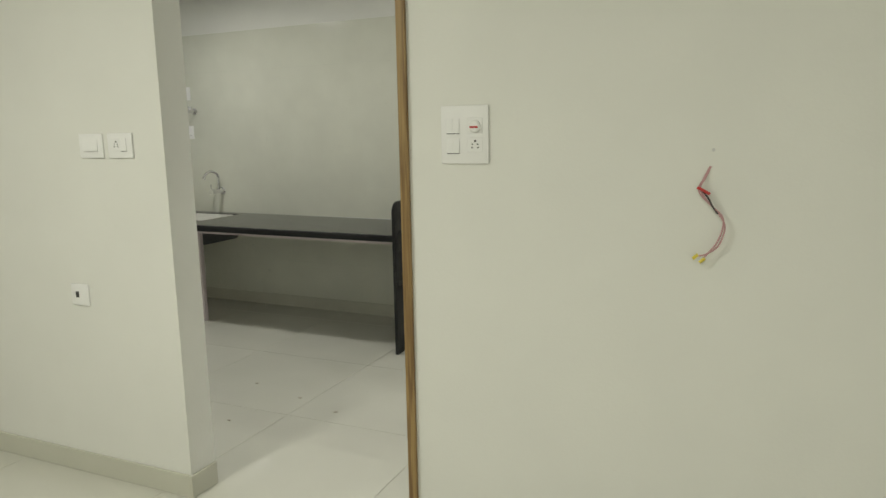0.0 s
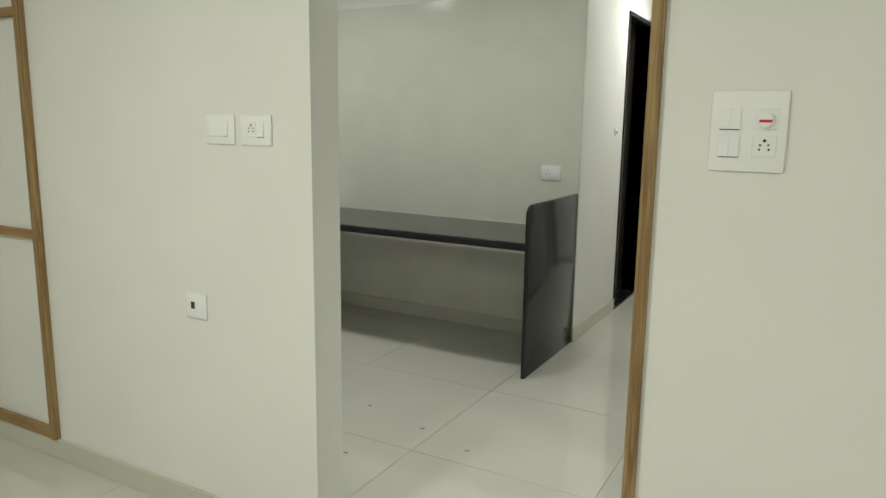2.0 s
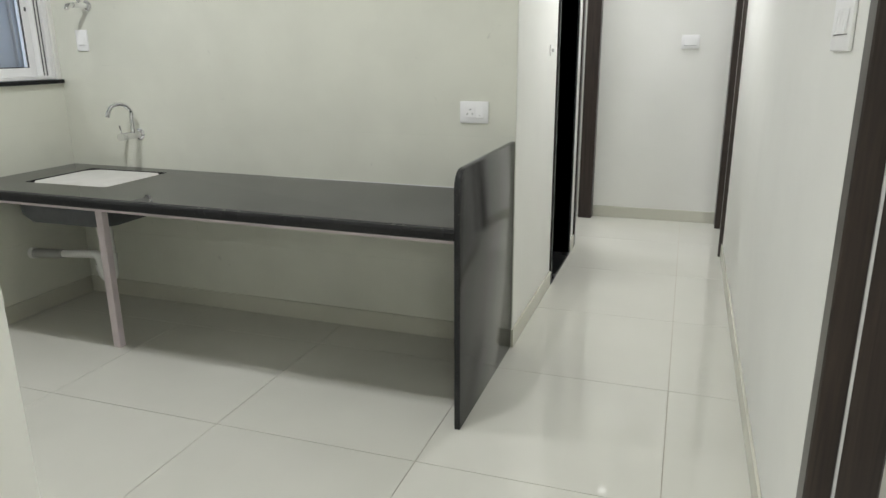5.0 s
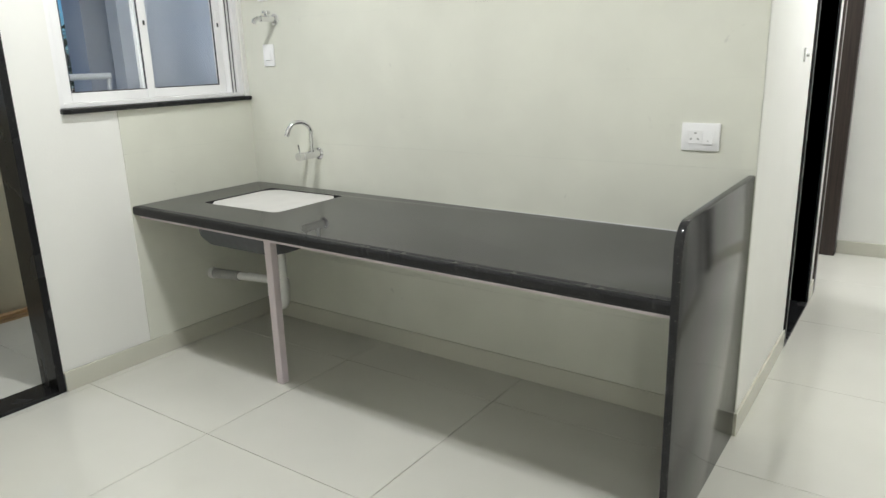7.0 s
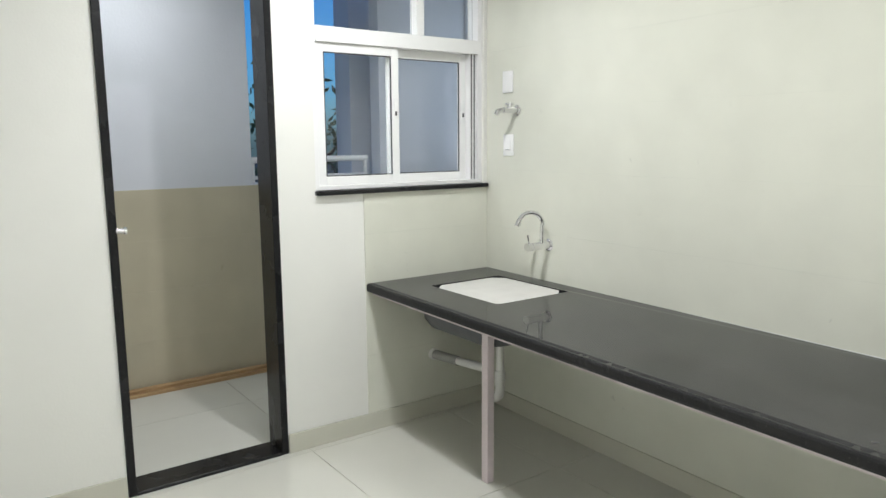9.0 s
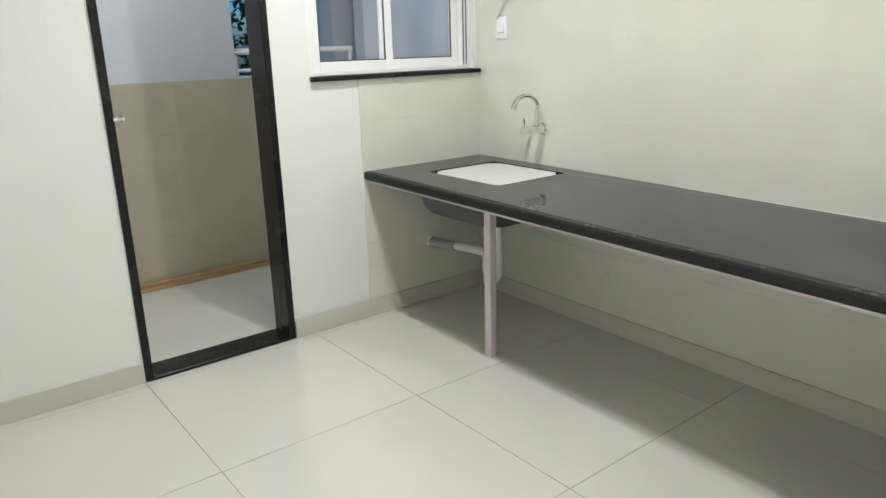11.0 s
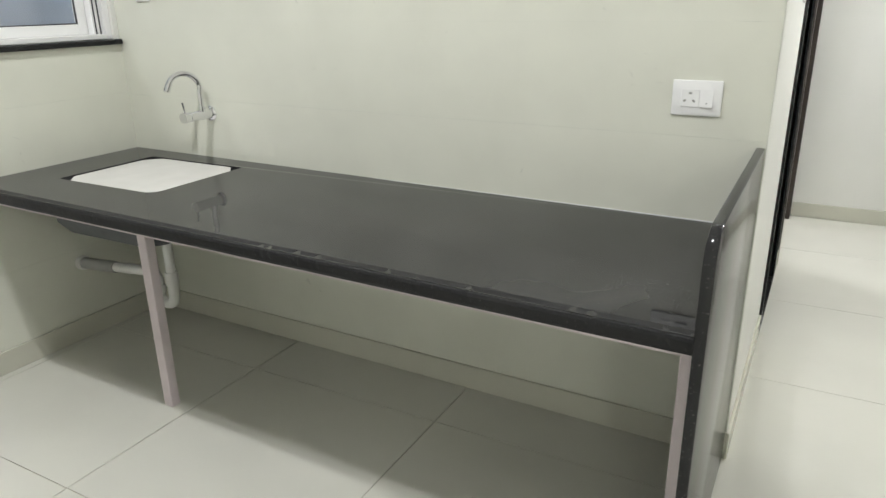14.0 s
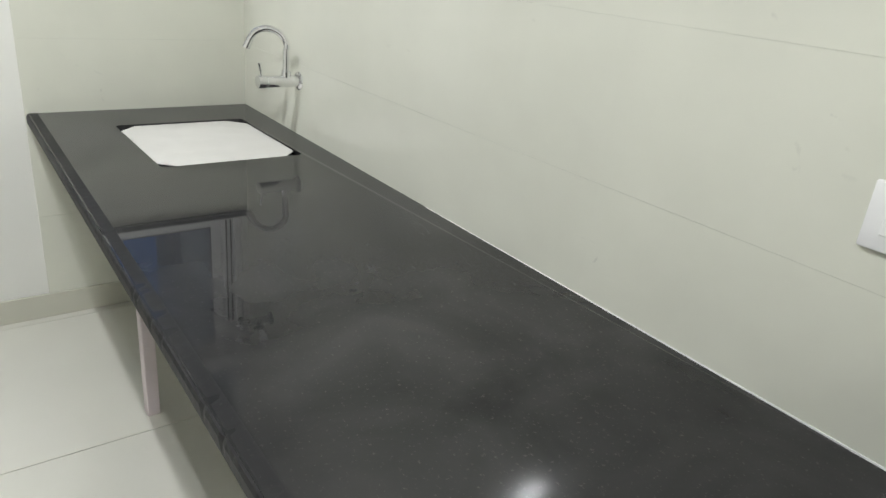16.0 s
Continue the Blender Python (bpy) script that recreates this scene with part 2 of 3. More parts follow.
def rod(bm, a, b, r1, r2=None, seg=16):
    a, b = Vector(a), Vector(b)
    m = Matrix.Translation((a + b) / 2) @ (b - a).to_track_quat("Z", "Y").to_matrix().to_4x4()
    bmesh.ops.create_cone(bm, cap_ends=True, segments=seg, radius1=r1, radius2=r1 if r2 is None else r2, depth=(b - a).length, matrix=m)
    return bm


def sweep(points, radius, seg=12):
    """A tube along a line of points, closed at both ends."""
    bm = bmesh.new()
    pts = [Vector(p) for p in points]
    rings = []
    up = Vector((0.13, 0.31, 0.94))
    for i, p in enumerate(pts):
        d = (pts[min(i + 1, len(pts) - 1)] - pts[max(i - 1, 0)]).normalized()
        a = d.cross(up).normalized()
        b = d.cross(a)
        rad = radius[i] if isinstance(radius, (list, tuple)) else radius
        rings.append([bm.verts.new(p + rad * (math.cos(k * math.tau / seg) * a + math.sin(k * math.tau / seg) * b)) for k in range(seg)])
    for r, s in zip(rings, rings[1:]):
        for k in range(seg):
            bm.faces.new((r[k], r[(k + 1) % seg], s[(k + 1) % seg], s[k]))
    bm.faces.new(rings[0])
    bm.faces.new(rings[-1])
    bmesh.ops.recalc_face_normals(bm, faces=bm.faces)
    return bm


def arc(centre, radius, start, end, along, up, n=10):
    """Points on a circle in the plane of along and up, angles in degrees."""
    c, u, v = Vector(centre), Vector(along), Vector(up)
    return [c + radius * (math.cos(radians(start + (end - start) * i / n)) * u + math.sin(radians(start + (end - start) * i / n)) * v) for i in range(n + 1)]


def prism(outline, axis, lo, hi, bevel=0.0):
    """An outline in the two other axes, drawn out along axis from lo to hi."""
    bm = bmesh.new()

    def place(p, h):
        q = list(p)
        q.insert(axis, h)
        return q
    a = [bm.verts.new(place(p, lo)) for p in outline]
    b = [bm.verts.new(place(p, hi)) for p in outline]
    bm.faces.new(a)
    bm.faces.new(b)
    n = len(a)
    for i in range(n):
        bm.faces.new((a[i], a[(i + 1) % n], b[(i + 1) % n], b[i]))
    bmesh.ops.recalc_face_normals(bm, faces=bm.faces)
    if bevel:
        rim = [e for e in bm.edges if {v in a for v in e.verts} != {True, False}]
        bmesh.ops.bevel(bm, geom=rim, offset=bevel, segments=2, profile=0.5, affect="EDGES")
    return bm


def mesh_of(name, bm, mat, smooth=False):
    me = bpy.data.meshes.new(name)
    bm.normal_update()
    bm.to_mesh(me)
    bm.free()
    me.materials.append(mat)
    if smooth:
        for p in me.polygons:
            p.use_smooth = True
        me.set_sharp_from_angle(angle=radians(38))
    return me


def part(name, bm, mat, parent, label="", smooth=False):
    ob = new(name, mesh_of(name, bm, mat, smooth))
    ob.parent = parent
    ob.matrix_parent_inverse = parent.matrix_world.inverted()
    if label:
        ob["label"] = label
    return ob


def thing(name, at, label, category, group="", kind=""):
    ob = new(name)
    ob.empty_display_size = 0.1
    ob.matrix_world = pose(*at)
    return tagged(ob, label, category, group, kind)


def solid(name, bm, mat, label, category, kind="", group="", smooth=False):
    return tagged(new(name, mesh_of(name, bm, mat, smooth)), label, category, group, kind)


def wall(name, axis, face, back, u0, u1, z0, z1, openings, mat, label):
    """A wall square to axis (0: x, 1: y) between face and back, with openings (u0, u1, z0, z1) through it."""
    us = sorted({u0, u1, *(o[0] for o in openings), *(o[1] for o in openings)})
    zs = sorted({z0, z1, *(o[2] for o in openings), *(o[3] for o in openings)})

    def full(i, j):
        if not (0 <= i < len(us) - 1 and 0 <= j < len(zs) - 1):
            return False
        u, z = (us[i] + us[i + 1]) / 2, (zs[j] + zs[j + 1]) / 2
        return not any(o[0] < u < o[1] and o[2] < z < o[3] for o in openings)
    bm = bmesh.new()

    def quad(*pts):
        bm.faces.new([bm.verts.new((p[0], p[1], p[2]) if axis == 0 else (p[1], p[0], p[2])) for p in pts])
    for i in range(len(us) - 1):
        for j in range(len(zs) - 1):
            if not full(i, j):
                continue
            a, b, c, d = us[i], us[i + 1], zs[j], zs[j + 1]
            for w in (face, back):
                quad((w, a, c), (w, b, c), (w, b, d), (w, a, d))
            if not full(i - 1, j):
                quad((face, a, c), (back, a, c), (back, a, d), (face, a, d))
            if not full(i + 1, j):
                quad((face, b, c), (back, b, c), (back, b, d), (face, b, d))
            if not full(i, j - 1):
                quad((face, a, c), (back, a, c), (back, b, c), (face, b, c))
            if not full(i, j + 1):
                quad((face, a, d), (back, a, d), (back, b, d), (face, b, d))
    bmesh.ops.remove_doubles(bm, verts=bm.verts, dist=1e-5)
    bmesh.ops.recalc_face_normals(bm, faces=bm.faces)
    return solid(name, bm, mat, label, "wall", "structure")


# ---- the large structure ----
BACK_X = 2.775          # end of the kitchen's back wall
HALL_X = 3.858           # corridor's other side
PIER_X, GAP_X = 2.838, 3.878
solid("ceiling", block((-1.45, -7.6, CEIL), (6.75, 4.65, CEIL + 0.15)), CEILING_PAINT, "plain white painted flat ceiling", "ceiling", "structure")
W_LABEL = "off-white painted plaster wall"
wall("wall_kitchen_back", 1, 0.0, 0.13, -0.15, 2.645, -0.02, CEIL, [], PAINT, "white kitchen wall above cream tiles")
wall("wall_hall_inner", 0, BACK_X, 2.645, -0.049, 1.953, -0.02, CEIL, [(1.004, 1.73, 0, 2.38)], PAINT, W_LABEL)
wall("wall_window", 0, 0.0, -0.15, -2.803, 0.0, -0.02, CEIL, [(-2.032, -1.332, 0, 2.42), (-1.1, -0.03, 1.31, 2.5)], PAINT, W_LABEL + " with window and balcony door")
wall("wall_living_switches", 1, -2.945, -2.803, -1.12, PIER_X, -0.02, CEIL, [], PAINT, W_LABEL + " beside the kitchen opening")
wall("wall_living_plate", 1, -2.945, -2.803, GAP_X, 6.6, -0.02, CEIL, [], PAINT, W_LABEL + " with loose wires")
solid("beam", block((BACK_X + 0.003, -0.02, 2.385), (HALL_X - 0.003, 0.13, CEIL)), PAINT, "white painted beam across the corridor mouth", "beam", "structure")
solid("lintel", block((PIER_X, -2.94, 2.5), (GAP_X, -2.808, CEIL)), PAINT, "white painted lintel over the kitchen opening", "lintel", "structure")
wall("wall_hall_outer", 0, HALL_X, 3.99, -2.803, 3.07, -0.02, CEIL, [(-2.798, -1.70, -0.02, 2.4), (1.985, 3.07, -0.02, 2.4)], PAINT, W_LABEL + " of the corridor")
wall("wall_lobby_inner", 0, 2.775, 2.66, 1.953, 3.07, -0.02, CEIL, [(1.953, 3.07, -0.02, 2.4)], PAINT, W_LABEL + " over the bedroom door")
wall("wall_lobby_end", 1, 3.07, 3.2, -0.15, 6.6, -0.02, CEIL, [], PAINT, W_LABEL + " at the corridor's end")
wall("wall_living_west", 0, -1.0, -1.12, -7.5, -2.945, -0.02, CEIL, [], PAINT, W_LABEL)
wall("wall_living_south", 1, -7.5, -7.6, -1.12, 6.72, -0.02, CEIL, [], PAINT, W_LABEL)
wall("wall_living_east", 0, 6.6, 6.72, -7.5, 3.2, -0.02, CEIL, [], PAINT, W_LABEL)
wall("wall_bedroom_west", 0, 1.0, 0.88, 0.13, 3.07, -0.02, CEIL, [], PAINT, W_LABEL)
wall("wall_bedroom_partition", 1, 1.953, 1.87, 1.0, 2.645, -0.02, CEIL, [], PAINT, W_LABEL)
wall("wall_balcony_outer", 0, -1.39, -1.52, -2.95, 0.95, -0.3, CEIL, [(-0.9, 0.1, 1.29, 2.62)], BALCONY_PAINT, "bluish white rough balcony wall with an open bay")
wall("wall_balcony_south", 1, -2.803, -2.92, -1.39, -0.15, -0.3, CEIL, [], BALCONY_PAINT, "bluish white balcony end wall")
# end out of view, opened only to let light in along the outer wall
wall("wall_balcony_north", 1, 0.9, 1.0, -1.39, 0.88, -0.3, CEIL, [(-1.36, -0.18, 1.29, 2.68)], BALCONY_PAINT, "bluish white balcony end wall")
wall("wall_balcony_inner", 0, -0.15, -0.02, 0.13, 0.9, -0.3, CEIL, [], BALCONY_PAINT, "bluish white balcony wall")


def skirting(lo, hi, label="greenish beige tile skirting"):
    return solid("baseboard", block(lo, hi, 0.002), SKIRT_TILE, label, "skirting", "structure")


SK, SH = 0.011, 0.10
back_skirt = skirting((0.012, -SK - 0.006, 0), (BACK_X, -0.006, SH))
back_skirt.rotation_euler.z = -0.0185
skirting((0.006, -1.300, 0), (0.006 + SK, -0.018, SH))
skirting((0.0, -2.803, 0), (SK, -2.064, SH))
skirting((BACK_X, -SK - 0.058, 0), (BACK_X + SK, 0.97, SH))
skirting((BACK_X, 1.765, 0), (BACK_X + SK, 1.953, SH))
skirting((HALL_X - SK, -1.70, 0), (HALL_X, 1.98, SH))
skirting((2.79, 3.07 - SK, 0), (HALL_X, 3.07, SH))
skirting((-1.0, -2.945 - SK, 0), (PIER_X, -2.945, 0.10))
skirting((PIER_X, -2.945 - SK, 0), (PIER_X + SK, -2.803, 0.10))
skirting((GAP_X + 0.04, -2.945 - SK, 0), (6.6, -2.945, 0.10))

# ---- doors and their frames ----


def stone_frame(name, face, back, y0, y1, top, label, width=0.03, proud=0.012):
    """Black stone lining round a doorway in a wall square to x; it stands on its own threshold."""
    t = thing(name, (face, (y0 + y1) / 2, 0), label, "door frame", kind="structure")
    s = 1 if face > back else -1
    f, b = face + s * proud, back - s * 0.005
    lo, hi = min(f, b), max(f, b)
    part("jamb", block((lo, y0, 0), (hi, y0 + width, top), 0.003), GRANITE_FRAME, t)
    part("jamb", block((lo, y1 - width, 0), (hi, y1, top), 0.003), GRANITE_FRAME, t)
    part("head", block((lo, y0 + width, top - width), (hi, y1 - width, top), 0.003), GRANITE_FRAME, t)
    part("threshold", block((lo, y0 + width, -0.01), (hi, y1 - width, 0.016), 0.003), GRANITE_FRAME, t)
    return t


stone_frame("door_1", 0.0, -0.15, -2.062, -1.302, 2.43, "black granite frame and threshold of the balcony door", 0.035)
solid("door_bolt", rod(rod(bmesh.new(), (0.005, -2.032, 1.195), (0.005, -1.997, 1.195), 0.011), (0.005, -1.999, 1.195), (0.005, -1.989, 1.195), 0.016), CHROME, "small chrome door stopper on the black frame", "door stop", smooth=True)
stone_frame("door_2", BACK_X, 2.645, 0.974, 1.76, 2.4, "black granite frame of the bathroom door")
bath = thing("bathroom_door", (2.63, 1.37, 0), "dark closed bathroom door set deep in its frame", "door", kind="structure")
part("leaf", block((2.59, 0.97, 0.01), (2.63, 1.765, 2.39), 0.003), WENGE, bath)


def timber_frame(name, x0, x1, y0, y1, top, label, w=0.13, inset=0.0):
    t = thing(name, ((x0 + x1) / 2, (y0 + y1) / 2, 0), label, "door frame", kind="structure")
    part("jamb", block((x0 + inset, y0, 0), (x1, y0 + 0.06, top), 0.004), WENGE, t)
    j = part("jamb", block((x0, y1 - w, 0), (x1, y1, top), 0.004), WENGE, t)
    part("head", block((x0, y0 + 0.06, top - 0.06), (x1, y1 - w, top), 0.004), WENGE, t)
    return t, j


timber_frame("door_3", 2.67, 2.788, 1.956, 3.067, 2.398, "dark brown wooden bedroom door frame", 0.11)
timber_frame("door_4", 3.832, 3.985, 1.988, 3.067, 2.398, "dark brown wooden bedroom door frame", 0.19)
t5, j5 = timber_frame("door_5", 3.850, 3.998, -2.796, -1.702, 2.398, "dark brown wooden door frame with a stop groove", 0.07, 0.018)
part("stop_strip", block((3.905, -1.779, 0.0), (3.911, -1.7722, 2.33)), PALE_GREY, t5, "thin grey stop strip")

# ---- window ----
WY0, WY1, WZ0, WZ1 = -1.1, -0.03, 1.323, 2.49
win = thing("window_1", (-0.08, (WY0 + WY1) / 2, WZ0), "white aluminium sliding window with fixed panes above", "window", kind="structure")
FX0, FX1 = -0.10, -0.015
part("window_frame", block((FX0, WY0, WZ0), (FX1, WY0 + 0.03, WZ1), 0.002), ALUMINIUM, win)
part("window_frame", block((FX0, WY1 - 0.03, WZ0), (FX1, WY1, WZ1), 0.002), ALUMINIUM, win)
part("window_frame", block((FX0, WY0 + 0.03, WZ0), (FX1, WY1 - 0.03, WZ0 + 0.022), 0.002), ALUMINIUM, win)
part("window_frame", block((FX0, WY0 + 0.03, WZ1 - 0.03), (FX1, WY1 - 0.03, WZ1), 0.002), ALUMINIUM, win)
part("transom", block((FX0, WY0 + 0.03, 2.05), (FX1 + 0.004, WY1 - 0.03, 2.125), 0.002), ALUMINIUM, win)
part("mullion", block((FX0 + 0.02, -0.475, 2.125), (FX1, -0.425, WZ1 - 0.03), 0.002), ALUMINIUM, win)
part("track", block((FX0 + 0.004, -0.1045, WZ0 + 0.022), (-0.032, -0.06, 2.05), 0.001), ALUMINIUM, win)
for y in (-0.097, -0.076):
    part("track_gasket", block((-0.0318, y, WZ0 + 0.022), (-0.0285, y + 0.005, 2.05)), RUBBER, win, "dark sliding track gasket")


def sash(y0, y1, x):
    z0, z1 = WZ0 + 0.022, 2.05
    s = part("sash", bmesh.new(), ALUMINIUM, win)
    w = 0.045
    bm = bmesh.new()
    for lo, hi in (((x, y0, z0), (x + 0.026, y0 + w, z1)), ((x, y1 - w, z0), (x + 0.026, y1, z1)),
                   ((x, y0 + w, z0), (x + 0.026, y1 - w, z0 + w)), ((x, y0 + w, z1 - w), (x + 0.026, y1 - w, z1))):
        box(bm, lo, hi, 0.002)
    bm.to_mesh(s.data)
    bm.free()
    p = part("pane", block((x + 0.011, y0 + w - 0.004, z0 + w - 0.004), (x + 0.016, y1 - w + 0.004, z1 - w + 0.004)), GLASS, s)
    p.visible_shadow = False
    g = bmesh.new()
    gx0, gx1 = x + 0.017, x + 0.0245
    box(g, (gx0, y0 + w, z0 + w), (gx1, y0 + w + 0.005, z1 - w))
    box(g, (gx0, y1 - w - 0.005, z0 + w), (gx1, y1 - w, z1 - w))
    box(g, (gx0, y0 + w + 0.005, z0 + w), (gx1, y1 - w - 0.005, z0 + w + 0.005))
    box(g, (gx0, y0 + w + 0.005, z1 - w - 0.005), (gx1, y1 - w - 0.005, z1 - w))
    part("gasket", g, RUBBER, s)
    lt = part("latch", block((x + 0.026, y1 - 0.032, 1.69), (x + 0.031, y1 - 0.014, 1.79), 0.002), ALUMINIUM, s, "flush white sash latch")
    part("latch_thumb", block((x + 0.0311, y1 - 0.029, 1.70), (x + 0.034, y1 - 0.017, 1.722), 0.001), SLOT, lt, "dark latch thumb piece")
    return s


sash(WY0 + 0.032, -0.585, -0.055)
sash(-0.63, -0.106, -0.095)
for y0, y1 in ((WY0 + 0.03, -0.475), (-0.425, WY1 - 0.03)):
    p = part("pane", block((-0.07, y0, 2.125), (-0.065, y1, WZ1 - 0.03)), GLASS, win)
    p.visible_shadow = False
part("window_sill", block((-0.145, -1.105, 1.299), (0.03, -0.012, 1.322), 0.005, 2), GRANITE_FRAME, win, "black granite sill")

# ---- balcony and outside ----
rail = thing("balcony_railing", (-1.455, -0.47, 1.29), "white painted metal railing across the open bay", "railing")
part("handrail", sweep([(-1.455, -0.895, 1.445), (-1.455, 0.02, 1.445)], 0.022), ALUMINIUM, rail, smooth=True)
for y in (-0.87, -0.42, 0.005):
    part("post", rod(bmesh.new(), (-1.455, y, 1.285), (-1.455, y, 1.445), 0.014), ALUMINIUM, rail, smooth=True)
part("bottom_rail", sweep([(-1.455, -0.895, 1.325), (-1.455, 0.02, 1.325)], 0.013), ALUMINIUM, rail, smooth=True)
for i, (px, pz) in enumerate(((-1.372, 0.0), (-1.322, 0.0), (-1.35, 0.021))):
    solid("timber_plank", block((px, -2.6 + 0.1 * i, pz), (px + 0.042, -0.35 + 0.13 * i, pz + 0.02), 0.002), PINE_Y, "thin raw pine batten lying by the balcony wall", "plank", group="battens on the balcony")
solid("building_wall", block((-2.2, 0.16, -9.0), (-1.95, 3.2, 6.0)), BALCONY_PAINT, "pale grey wall of the same building beyond the bay", "wall", "structure")
solid("ground", block((-400, -400, -9.3), (400, 400, -9.0)), EARTH, "dusky bare ground far below", "ground", "structure")


def tree(x, y, height, seed):
    rnd = random.Random(seed)
    t = thing("tree", (x, y, -9.0), "dark leafy tree at dusk beyond the balcony", "tree", group="trees outside")
    trunk = bmesh.new()
    top = Vector((x + rnd.uniform(-0.4, 0.4), y + rnd.uniform(-0.4, 0.4), -9 + height * 0.72))
    rod(trunk, (x, y, -9.0), top, 0.26, 0.1, 10)
    crown = bmesh.new()
    for i in range(11):
        a, z = rnd.uniform(0, math.tau), rnd.uniform(0.45, 0.72) * height - 9
        tip = Vector((x + math.cos(a) * rnd.uniform(1.0, 2.3), y + math.sin(a) * rnd.uniform(1.0, 2.3), z + rnd.uniform(0.6, 2.4)))
        rod(trunk, (x, y, z), tip, 0.07, 0.02, 6)
        for k in range(85):
            c = tip + Vector((rnd.gauss(0, 0.55), rnd.gauss(0, 0.55), rnd.gauss(0, 0.5)))
            d = Vector((rnd.uniform(-1, 1), rnd.uniform(-1, 1), rnd.uniform(-1.2, 0.3))).normalized()
            s = d.cross(Vector((rnd.uniform(-1, 1), rnd.uniform(-1, 1), 1))).normalized()
            ln, wd = rnd.uniform(0.2, 0.42), rnd.uniform(0.05, 0.1)
            crown.faces.new([crown.verts.new(q) for q in (c, c + d * ln * 0.5 + s * wd, c + d * ln, c + d * ln * 0.5 - s * wd)])
    part("trunk", trunk, BARK, t)
    part("crown", crown, LEAF, t)


for i, (tx, ty, th) in enumerate(((-11, 2.2, 12.0), (-13, 6.6, 12.5), (-16, 4.2, 9.6), (-10, 8.2, 12.0), (-17, 7.0, 14.0))):
    tree(tx, ty, th, 30 + i)

# ---- ceiling lamps ----


# fixtures are assumed, none is in view; they house the lights set above
def ceiling_lamp(x, y, r):
    t = thing("ceiling_lamp", (x, y, CEIL), "lit ceiling lamp with an assumed round white fixture, out of view", "lamp")
    bm = bmesh.new()
    bmesh.ops.create_cone(bm, cap_ends=True, segments=32, radius1=r * 1.15, radius2=r * 1.15, depth=0.03, matrix=Matrix.Translation((x, y, CEIL - 0.015)))
    part("housing", bm, WHITE_PLASTIC, t)
    bm = bmesh.new()
    bmesh.ops.create_cone(bm, cap_ends=True, segments=32, radius1=r, radius2=r, depth=0.008, matrix=Matrix.Translation((x, y, CEIL - 0.0345)))
    part("diffuser", bm, GLOW, t, "glowing diffuser")


for lx, ly in KITCHEN_LAMPS:
    ceiling_lamp(lx, ly, 0.045)
for lx, ly in ROOM_LAMPS:
    ceiling_lamp(lx, ly, 0.16)
ceiling_lamp(*HALL_LAMP, 0.09)
ceiling_lamp(*SIDE_LAMP, 0.07)
ceiling_lamp(*BEDROOM_LAMP, 0.09)
# made-up fixture for the balcony's added fill light
ceiling_lamp(*BALCONY_FILL_LAMP, 0.09)
for lx, ly in LOBBY_LAMPS:
    ceiling_lamp(lx, ly, 0.04)

# ---- kitchen counter ----
TOP = 0.82
SKEW = 0.0185          # the back wall leans into the room along its length


def front_y(x):
    return -0.822 - 0.0265 * x


top = thing("kitchen_counter", (1.38, -0.42, 0), "open black granite kitchen counter with chipped edge and end panel", "counter")
bm = bmesh.new()
outer = [(0.002, -0.003), (0.002, front_y(0)), (2.744, front_y(2.744)), (2.744, -0.003 - SKEW * 2.744)]
SX0, SX1, SY0, SY1, CH = 0.255, 0.795, -0.588, -0.125, 0.012
inner = [(SX0, SY1 - CH), (SX0, SY0 + CH), (SX0 + CH, SY0), (SX1 - CH, SY0), (SX1, SY0 + CH), (SX1, SY1 - CH), (SX1 - CH, SY1), (SX0 + CH, SY1)]
quads = [(0, (0, 1)), (1, (2, 3)), (2, (4, 5)), (3, (6, 7))]
layers = []
for z in (TOP, TOP - 0.022):
    layers.append(([bm.verts.new((x, y, z)) for x, y in outer], [bm.verts.new((x, y, z)) for x, y in inner]))
layers[0][0][3].co.z -= 0.008    # sags a little at the far back corner
for (o, n), flip in zip(layers, (False, True)):
    ring = [(o[0], n[0], n[1], o[1]), (o[1], n[1], n[2]), (o[1], n[2], n[3], o[2]), (o[2], n[3], n[4]), (o[2], n[4], n[5], o[3]), (o[3], n[5], n[6]), (o[3], n[6], n[7], o[0]), (o[0], n[7], n[0])]
    for f in ring:
        bm.faces.new(f)
for a, b in zip(layers[0], layers[1]):
    for i in range(len(a)):
        bm.faces.new((a[i], a[(i + 1) % len(a)], b[(i + 1) % len(b)], b[i]))
bmesh.ops.recalc_face_normals(bm, faces=bm.faces)
part("slab", bm, GRANITE_TOP, top)
# rounded and chipped nosing under the front edge
rnd = random.Random(5)
nose = bmesh.new()
profile = [(0.03, 0.0005), (0.004, 0.0005), (-0.004, -0.004), (-0.007, -0.012), (-0.007, -0.032), (-0.004, -0.041), (0.004, -0.045), (0.03, -0.045)]
prev = None
steps = 190
for i in range(steps + 1):
    x = 0.002 + 2.742 * i / steps
    chip = rnd.random() < 0.12 and x > 1.2
    row = []
    for k, (dy, dz) in enumerate(profile):
        w = rnd.uniform(0, 0.0006) + (rnd.uniform(0.001, 0.003) if chip and k in (1, 2, 3) else 0)
        row.append(nose.verts.new((x, front_y(x) + dy + w, TOP + dz - w * 0.7)))
    if prev:
        for k in range(len(profile) - 1):
            nose.faces.new((prev[k], row[k], row[k + 1], prev[k + 1]))
    prev = row
bmesh.ops.recalc_face_normals(nose, faces=nose.faces)
part("front_edge", nose, GRANITE_EDGE, top, "rough chipped black edge")
